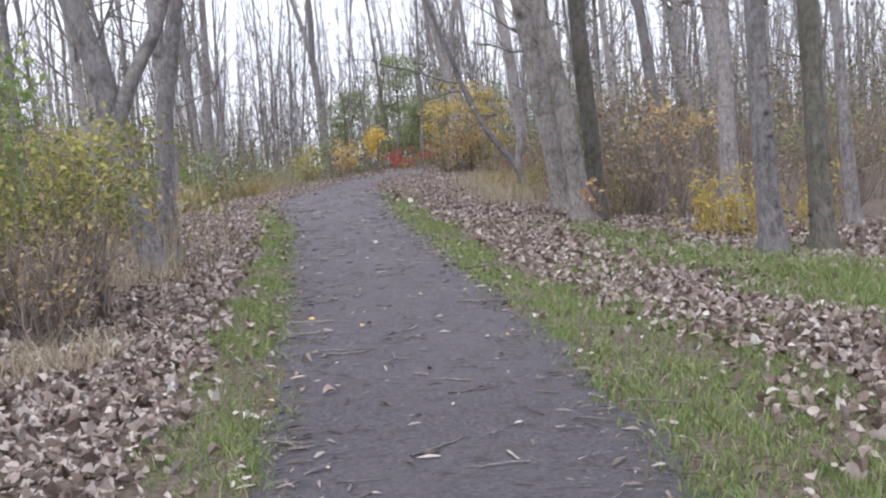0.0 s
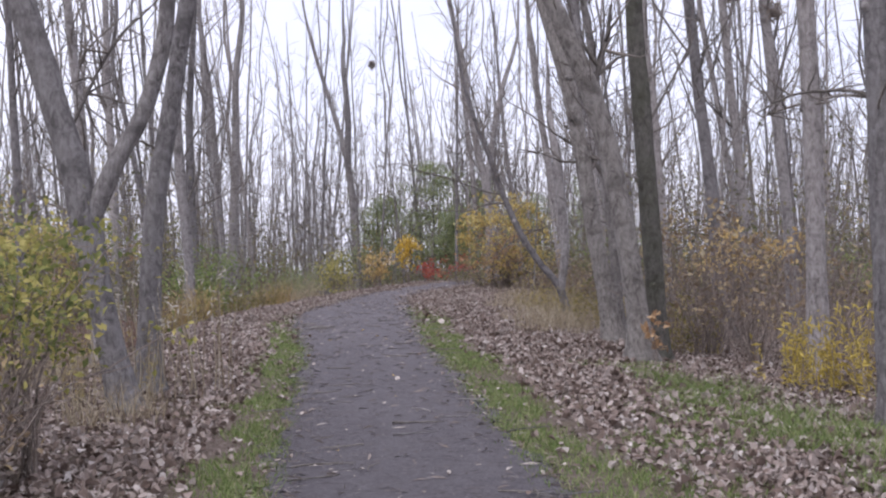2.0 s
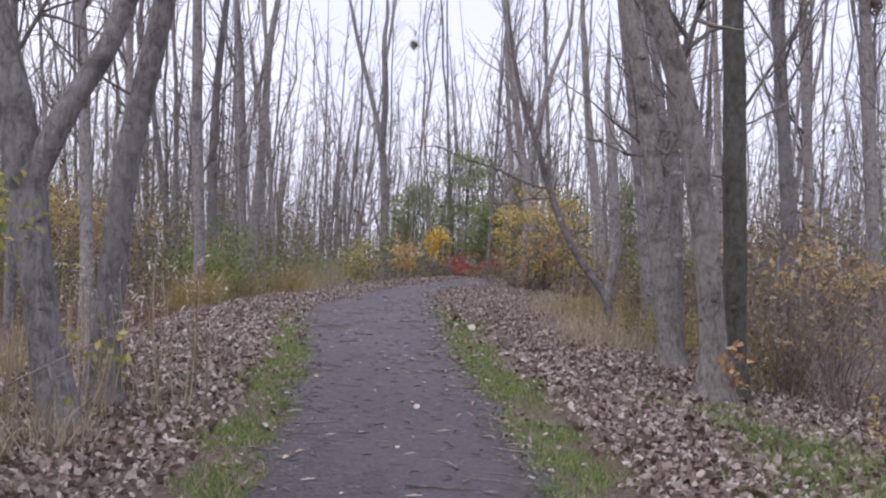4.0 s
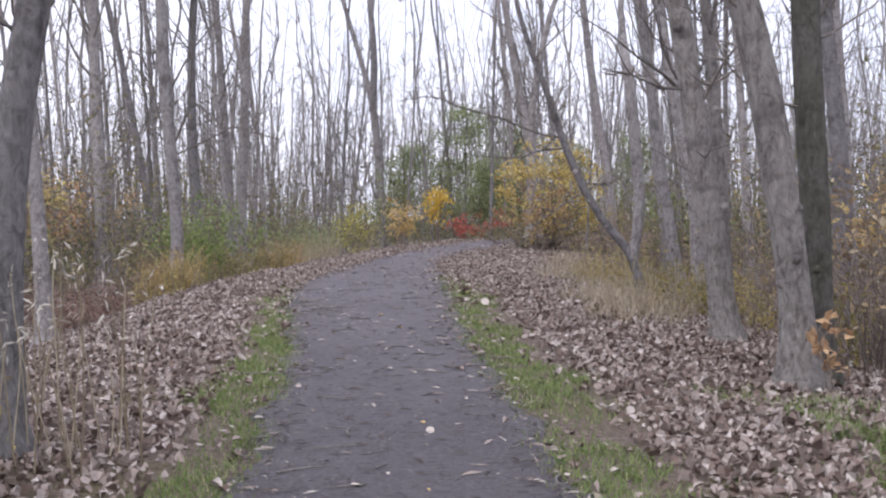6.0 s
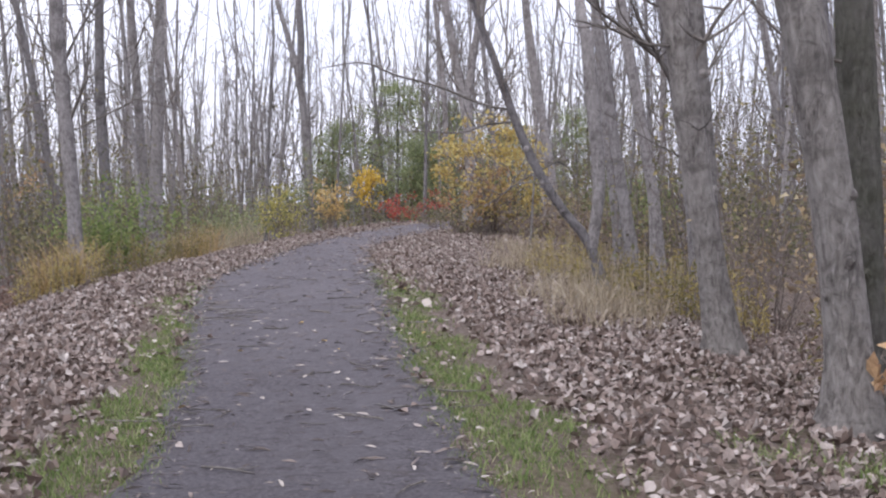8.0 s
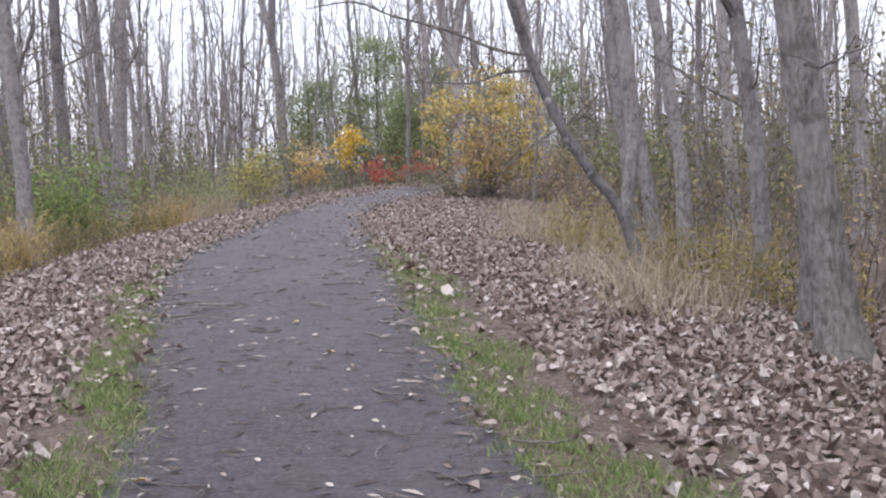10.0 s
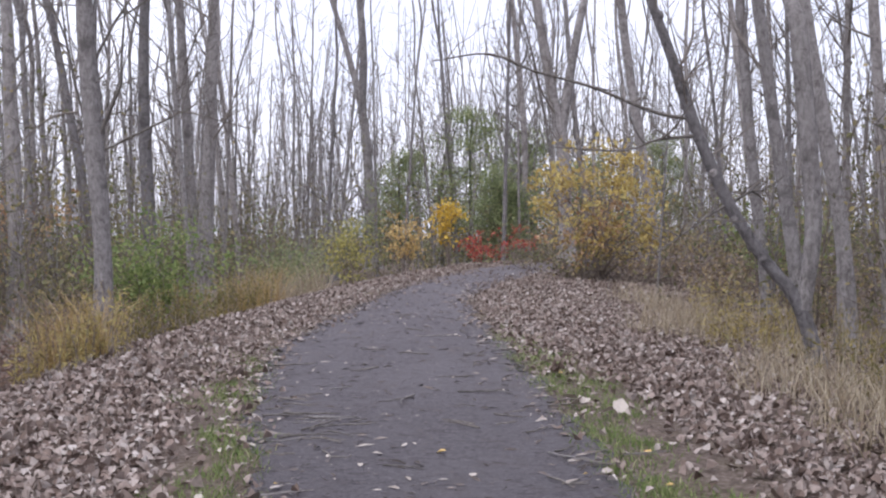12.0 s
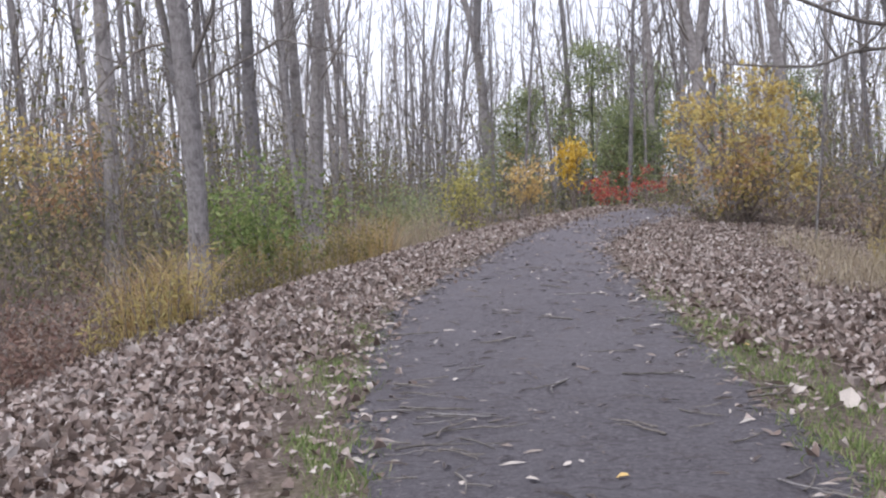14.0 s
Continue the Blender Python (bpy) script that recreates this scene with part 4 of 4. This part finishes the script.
shrub("shrub", "brown twiggy shrub at the foot of the amber bush", "shrub", 1.2, 2.2, 30, 500, 0.07, AMBER, 19, 0.1, place=(1.6, 43.2))
for q, (x, y, h) in enumerate([(-7.2, 30.4, 0.6), (-8.0, 31.8, 0.75), (-6.9, 28.4, 0.5), (-7.7, 29.6, 0.6), (-8.8, 31.4, 0.8), (-9.4, 33.2, 0.9), (-8.4, 35.2, 0.9), (-10.4, 30.2, 0.8), (-8.9, 28.4, 0.6), (-11.2, 34.0, 1.0)]):
    shrub("bramble", "low reddish-brown bramble below the leaf bank", "bramble", h, 2.0, 26, 700, 0.07, BRAMBLE, 120 + q, 0.1, 0.05, 0.007, group="brambles below the leaf bank", place=(x, y), twig=6)
for q, (x, y, h) in enumerate([(3.6, 43.5, 1.4), (4.6, 46.0, 1.7), (3.2, 48.0, 1.5), (6.4, 44.5, 1.8), (6.2, 49.0, 1.8), (8.6, 47.0, 2.0), (3.0, 40.6, 1.2), (0.3, 43.4, 0.9), (2.6, 44.4, 1.4), (-0.4, 46.6, 0.9), (4.4, 38.2, 1.4), (5.2, 34.0, 1.5), (6.0, 30.0, 1.6)]):
    shrub("shrub", "tangled brown shrub with sparse dry leaves beyond the bank", "shrub", h, 2.2, 24, 420, 0.08, THICKET if q % 2 else AMBER, 140 + q, 0.13, 0.15, 0.009, group="tangled shrubs beyond the bank", place=(x, y), twig=6)
# right of the path
spots = [(3.1, 20.4, 1.3), (3.7, 19.6, 1.5), (4.8, 20.8, 2.0), (3.6, 22.4, 1.6), (5.8, 18.6, 1.7), (6.6, 21.5, 2.1), (4.4, 24.5, 1.7), (3.5, 26.2, 1.4), (6.2, 25.0, 2.0), (7.6, 24.0, 2.2)]
for q, (x, y, h) in enumerate(spots):
    shrub("shrub", "tangled brown shrub with sparse amber leaves", "shrub", h * 1.15, 2.1, 24, 190 if q % 2 else 90, 0.095, AMBER, 30 + q, 0.09, 0.3, 0.009, group="tangled brown shrubs under the trees", place=(x, y), twig=6)
for q, (x, y, h) in enumerate([(3.35, 16.0, 0.9), (3.78, 16.2, 1.1), (4.6, 16.2, 0.95), (2.75, 20.6, 0.9), (3.6, 15.6, 0.7), (2.6, 24.6, 0.8), (2.3, 25.4, 0.8), (3.2, 21.2, 0.8), (1.6, 31.6, 0.7), (2.3, 28.0, 0.8), (3.3, 30.0, 0.9)]):
    weeds("yellow autumn weeds under the trees", h, 0.95, 17, GOLDEN if q in (0, 1, 2, 4) else STRAW if q % 3 else OLIVE, 50 + q, (x, y), 0.105, 20, "yellow weeds under the trees")
bush("shrub", "brown twiggy shrub topped with amber leaves", "shrub", 2.3, 1.9, 420, 0.1, AMBER, 201, (3.3, 20.9), 20, 0.45, 46, 0.11, 0.012, bare=0.25)
bush("shrub", "brown twiggy shrub with golden upper leaves", "shrub", 2.0, 1.7, 360, 0.1, PEACH, 202, (4.0, 21.8), 18, 0.6, 40, 0.11, 0.012, bare=0.3)
for q, (x, y) in enumerate([(1.3, 24.8), (1.1, 26.6), (1.7, 26.0), (0.9, 32.6), (1.3, 33.8), (1.7, 36.8), (1.5, 28.6), (2.2, 35.5), (1.3, 38.6)]):
    tall_grass("pale dry grass clump along the bank of the path", 0.5, 1.4, 330, DRY_GRASS, 70 + q, (x, y), "dry grass clumps on the path bank")
bush("sapling", "small sapling with drooping orange leaves by a trunk", "sapling", 0.72, 0.32, 34, 0.13, ORANGE, 60, (2.14, 18.38), 4, 0.3, 8, 0.05, 0.006)
shrub("shrub", "green shrub deep among grey trunks", "shrub", 2.2, 2.2, 16, 1500, 0.09, GREEN, 61, 0.17, 0.25, place=(8.2, 28.0))
shrub("shrub", "green shrub between slender trunks", "shrub", 2.4, 2.4, 16, 1500, 0.09, GREEN, 62, 0.17, 0.25, place=(4.6, 43.0))
shrub("shrub", "orange-leaved young tree between grey trunks", "shrub", 3.6, 2.4, 14, 1300, 0.13, ORANGE, 63, 0.18, 0.35, place=(-13.0, 44.0))
shrub("shrub", "yellow-leaved young tree between grey trunks", "shrub", 4.8, 3.0, 14, 2400, 0.14, YELLOW, 64, 0.28, 0.45, place=(-13.6, 41.0))
shrub("shrub", "pale green shrub between grey trunks", "shrub", 3.4, 3.4, 16, 3000, 0.13, YGREEN, 65, 0.28, 0.2, place=(-14.2, 38.5))
# leafy young trees beyond the bend
for q, (x, y, h, w) in enumerate([(-2.2, 67, 6.6, 5.0), (0.6, 69, 5.6, 4.6), (3.2, 69, 4.6, 4.4), (-4.9, 68, 4.8, 4.2), (6.5, 74, 5.6, 5.0), (-0.9, 63, 3.6, 3.2)]):
    leafy_tree("leafy dark green young tree beyond the bend", h, w, 8200, 0.115, EVERGREEN, 80 + q, (x, y), "leafy young trees")

# low thicket under the far trees
rng = np.random.default_rng(21)
n_clump = 2000
cy = rng.uniform(36, 130, n_clump)
cx = rng.uniform(-1, 1, n_clump) * (0.45 * cy + 3)
s_c, side_c = beside(cx, cy)
ok = (s_c > np.where(cx > 4, 1.5, np.where(side_c < 0, 5.5, 3.5))) & ~((cx > -8) & (cx < 1.5) & (cy < 58))
cx, cy = cx[ok], cy[ok]
top_h = np.where(rng.uniform(0, 1, len(cx)) < 0.42, rng.uniform(2.4, 6.0, len(cx)), rng.uniform(0.8, 2.3, len(cx)))
per = 72
pos = np.stack([np.repeat(cx, per) + rng.normal(0, 0.7, len(cx) * per), np.repeat(cy, per) + rng.normal(0, 0.7, len(cx) * per), np.zeros(len(cx) * per)], 1)
pos[:, 2] = ground_z(pos[:, 0], pos[:, 1]) + np.repeat(top_h, per) * rng.uniform(0.02, 1, len(pos)) ** 1.1
v, f = scatter(SMALL, SMALL_F, pos, rng.uniform(0.07, 0.17, len(pos)), turns(rng, len(pos), 0.8))
thicket = new("thicket", mesh_of("thicket", v, f, THICKET, False))
tagged(thicket, "dull green and brown undergrowth between the far trunks", "undergrowth", kind="stuff")

# thin brushwood under the trees, with a few leaves still on it
rng = np.random.default_rng(27)
s, pos = Soup(), []
for q in range(1250):
    band = q % 3
    x, y = ((rng.uniform(3.4, 17), rng.uniform(22, 48)), (rng.uniform(-20, -8.5), rng.uniform(33, 62)), (rng.uniform(-16, 14), rng.uniform(56, 84)))[band]
    ds, sd = beside(x, y)
    if ds[0] < (6.0 if sd[0] < 0 else 3.2) or (band == 2 and -6 < x < 1 and y < 62):
        continue
    z, h = gz(x, y), rng.uniform(1.0, 2.6) + 2.2 * rng.uniform(0, 1) ** 2
    b0 = limb_points(rng, (x, y, z - 0.06), rng.uniform(0, 6.283), rng.uniform(1.1, 1.55), h, 5, 0.09)
    s.tube(b0, np.linspace(rng.uniform(0.008, 0.02), 0.005, 6), 3)
    for _ in range(6):
        t = limb_points(rng, b0[rng.integers(1, 6)], rng.uniform(0, 6.283), rng.uniform(0.1, 1.1), h * rng.uniform(0.15, 0.4), 3, 0.2)
        s.tube(t, np.linspace(0.0075, 0.004, 4), 3)
        k = 3 if band == 0 else 7
        pos.append(t[rng.integers(1, 4, k)] + rng.normal(0, 0.13, (k, 3)))
brush = new("brushwood", s.mesh("brushwood", TWIG))
tagged(brush, "thin brown brushwood standing between the grey trunks", "brushwood", kind="stuff")
pos = np.vstack(pos)
v, f = scatter(SMALL, SMALL_F, pos, rng.uniform(0.06, 0.13, len(pos)), turns(rng, len(pos), 0.8))
brush_leaves = new("brushwood_leaves", mesh_of("brushwood_leaves", v, f, THICKET, False))
tagged(brush_leaves, "sparse dull olive and brown leaves on the brushwood", "leaves", kind="stuff")

# ---- verges: grass and leaf litter ----
rng = np.random.default_rng(31)


def patchy(x, y, f0=1.0):
    return 0.5 + 0.28 * (np.sin(1.9 * f0 * x + 0.8 * f0 * y) + np.sin(1.3 * f0 * y - 2.3 * f0 * x + 1.7) * 0.8 + np.sin(3.7 * f0 * x + 2.9 * f0 * y + 0.5) * 0.5)


n = 700000
y = -1 + 37 * rng.uniform(0, 1, n) ** 1.15
x = np.interp(y, LINE[:, 1], LINE[:, 0]) + rng.uniform(-2.0, 5.4, n)
s, side = beside(x, y)
clump = smooth(0.1, 0.4, patchy(x, y, 1.3)) * (0.2 + 0.8 * smooth(0.3, 0.6, patchy(x, y, 5.0)))
wide = 0.42 + 0.2 * np.sin(1.1 * y + 0.4) * np.sin(0.43 * y) + 0.12 * np.sin(3.7 * y + side)
lush = np.where(side < 0, smooth(wide + 0.16, wide - 0.12, s) * smooth(31, 23, y), smooth(wide + 0.25, wide - 0.05, s) * smooth(34, 21, y))
meadow = (side > 0) * smooth(16, 11, y) * smooth(4.6, 3.0, s) * np.maximum(smooth(0.42, 0.65, patchy(x, y)), 0.7 * smooth(1.9, 2.6, s))
meadow2 = (side > 0) * smooth(1.3, 2.0, s) * smooth(3.2, 2.4, s) * (y > 12) * (y < 18.5) * smooth(0.5, 0.7, patchy(x, y, 0.8))
near = (side > 0) * smooth(13, 8, y) * smooth(1.45, 0.85, s)
dens = np.maximum.reduce([lush * (0.2 + 0.8 * clump), meadow * (0.3 + 0.7 * clump), meadow2 * clump, near * (0.25 + 0.75 * clump)]) * smooth(-0.2, 0.1, s)
m = rng.uniform(0, 1, n) < dens
x, y = x[m], y[m]
v, f = blades(rng, np.stack([x, y, ground_z(x, y) - 0.01], 1), rng.uniform(0.03, 0.085, len(x)) * (1 + 1.1 * smooth(1.3, 2.4, beside(x, y)[0])), 0.0042, 0.55)
verge = new("verge_grass", mesh_of("verge_grass", v, f, GRASS, False))
tagged(verge, "short green grass along both edges of the path", "grass", kind="stuff")

n = 470000
x, y = rng.uniform(-12, 8, n), rng.uniform(-1.0, 52, n)
s, side = beside(x, y)
bed = np.where(side < 0, smooth(0.32, 0.7, s) * (smooth(5.5, 3.6, s) * 0.75 + 0.25 * smooth(10, 6, s)) , smooth(0.42, 0.95, s) * smooth(6.5, 3.5, s))
bed = np.maximum(bed, (0.02 + 0.16 * smooth(20, 27, y)) * smooth(-0.4, 0.05, s) * (s < 0.6))
bed = np.maximum(bed, smooth(35, 45, y) * (0.06 + 0.3 * smooth(-0.7, 0.0, s)) * (s < 0.3) * smooth(0.25, 0.6, patchy(x, y, 2.0)))
bed = np.maximum(bed, (y > 27) * smooth(-0.02, 0.22, s) * smooth(5, 3, s) * 0.9)
mead = (side > 0) * smooth(15.5, 10, y) * smooth(0.5, 0.75, patchy(x, y))
bed = bed * (1 - 0.5 * (side > 0) * smooth(13, 8, y) * np.maximum(smooth(1.25, 0.8, s), 0.8 * smooth(2.2, 2.8, s))) * (1 - 0.72 * mead) * (0.55 + 0.45 * smooth(0.2, 0.55, patchy(x, y, 0.7))) + 0.025 * (s > 0) * (s < 1)
bed = bed * (1 - 0.68 * (side > 0) * smooth(22, 25, y) * smooth(34, 31, y) * smooth(0.95, 0.5, s))
m = rng.uniform(0, 1, n) < bed * (s > -0.35 - 0.8 * smooth(35, 40, y))
x, y = x[m], y[m]
n = len(x)
z = ground_z(x, y) + 0.012 + 0.05 * rng.uniform(0, 1, n) ** 2 * (beside(x, y)[0] > 0.1) + 0.02 * (beside(x, y)[0] < 0.1)
at, size, rot, curl = np.stack([x, y, z], 1), rng.uniform(0.03, 0.078, n), turns(rng, n, np.where(beside(x, y)[0] < 0.35, 0.2, 0.55)), rng.normal(1.0, 2.8, n)
near = y < 33
v, f = scatter(LEAF, LEAF_F, at[near], size[near], rot[near], curl[near])
v2, f2 = scatter(SMALL * np.array([1.3, 1.0, 1.0]), SMALL_F, at[~near], size[~near], rot[~near], curl[~near])
v, f = np.vstack([v, v2]), np.vstack([f, f2 + len(v)])
litter = new("leaf_litter", mesh_of("leaf_litter", v, f, LITTER, False))
tagged(litter, "deep bed of curled dry brown and grey fallen leaves", "fallen leaves", kind="stuff")

# fine dark bits trodden into the path
n = 95000
x, y = rng.uniform(-4.2, 1.6, n), rng.uniform(1.5, 44, n)
s, side = beside(x, y)
m = (s < 0.12) & (rng.uniform(0, 1, n) < 0.22 + 0.78 * smooth(-0.4, -0.02, s))
x, y = x[m], y[m]
n = len(x)
z = ground_z(x, y) + np.where(beside(x, y)[0] > -0.06, 0.018, 0.03)
bit = np.array([(-0.06, -0.5, 0), (0.06, -0.5, 0), (0.1, 0.0, 0.08), (0.03, 0.5, 0), (-0.05, 0.5, 0.0)])
v, f = scatter(bit, np.array([(0, 1, 2), (0, 2, 4), (4, 2, 3)]), np.stack([x, y, z], 1), rng.uniform(0.01, 0.032, n) + 0.11 * rng.uniform(0, 1, n) ** 6, turns(rng, n, 0.1))
bits = new("path_litter", mesh_of("path_litter", v, f, CRUMB, False))
tagged(bits, "fine dark twig bits trodden into the footpath", "litter", kind="stuff")

# single leaves and twigs that lie on the path
leaf_meshes = []
for q in range(5):
    v, f = scatter(LEAF, LEAF_F, np.zeros((1, 3)), [1.0], turns(rng, 1, 0.12), np.array([rng.uniform(0.4, 1.6)]))
    leaf_meshes.append(mesh_of("fallen_leaf", v, f, GOLD_LEAF if q == 4 else PALE_LEAF, False))
count = 0
while count < 190:
    x, y = rng.uniform(-4, 1.4), rng.uniform(2.5, 36)
    s, side = beside(x, y)
    if s[0] > 0.3:
        continue
    q = 4 if rng.uniform() < 0.1 else int(rng.integers(0, 4))
    ob = new("fallen_leaf", leaf_meshes[q])
    size = 0.022 + 0.045 * rng.uniform(0, 1) ** 1.6
    ob.matrix_world = pose(x, y, gz(x, y) + 0.034, rng.normal(0, 6), rng.normal(0, 6), rng.uniform(0, 360)) @ Matrix.Scale(size, 4)
    tagged(ob, "yellow fallen leaf on the footpath" if q == 4 else "pale dry fallen leaf on the footpath", "leaf", "single leaves on the footpath")
    count += 1
twig_meshes = []
for q in range(6):
    s0 = Soup()
    b0 = limb_points(rng, (0, 0, 0.004), 0, 0.0, 0.32, 7, 0.2, 0.1)
    b0[:, 2] = 0.004 + 0.006 * rng.uniform(0, 1, 8)
    s0.tube(b0, np.linspace(0.006, 0.0025, 8), 5)
    b1 = limb_points(rng, b0[4], 0.7, 0.0, 0.1, 3, 0.2, 0.1)
    b1[:, 2] = 0.008
    s0.tube(b1, np.linspace(0.0035, 0.002, 4), 4)
    twig_meshes.append(s0.mesh("twig", BARK_THIN if q % 3 else BARK))
count = 0
while count < 210:
    x, y = rng.uniform(-4, 1.4), rng.uniform(2.5, 34)
    s, side = beside(x, y)
    if s[0] > 0.1 or (s[0] < -0.45 and rng.uniform() < 0.6):
        continue
    ob = new("twig", twig_meshes[int(rng.integers(0, 6))])
    ob.matrix_world = pose(x, y, gz(x, y) + 0.026, 0, 0, rng.uniform(0, 360)) @ Matrix.Scale(rng.uniform(0.5, 1.4), 4)
    tagged(ob, "small broken twig lying on the footpath", "twig", "twigs on the footpath")
    count += 1

# a heap of twigs at the path's edge, and large pale leaves opposite
for q, (x, y) in enumerate([(-3.14, 25.15), (-2.93, 24.79), (-2.74, 24.4), (-2.67, 24.71), (-3.2, 25.73), (-2.81, 24.28)]):
    for _ in range(3):
        ob = new("twig", twig_meshes[int(rng.integers(0, 6))])
        xx, yy = x + rng.normal(0, 0.07), y + rng.normal(0, 0.12)
        ob.matrix_world = pose(xx, yy, gz(xx, yy) + 0.03, 0, 0, rng.normal(0, 35)) @ Matrix.Scale(rng.uniform(0.7, 1.5), 4)
        tagged(ob, "broken twig in a heap at the path's edge", "twig", "twigs on the footpath")
for q, (x, y) in enumerate([(-0.5, 26.54), (-0.42, 26.63), (-0.95, 25.49), (-0.9, 25.52), (-0.78, 25.07), (-0.65, 25.35), (-1.0, 25.7)]):
    ob = new("fallen_leaf", leaf_meshes[q % 4])
    ob.matrix_world = pose(x, y, gz(x, y) + 0.07, rng.normal(0, 25), rng.normal(0, 25), rng.uniform(0, 360)) @ Matrix.Scale(rng.uniform(0.1, 0.14), 4)
    tagged(ob, "large pale curled leaf on the leafy verge", "leaf", "large pale leaves on the verge")
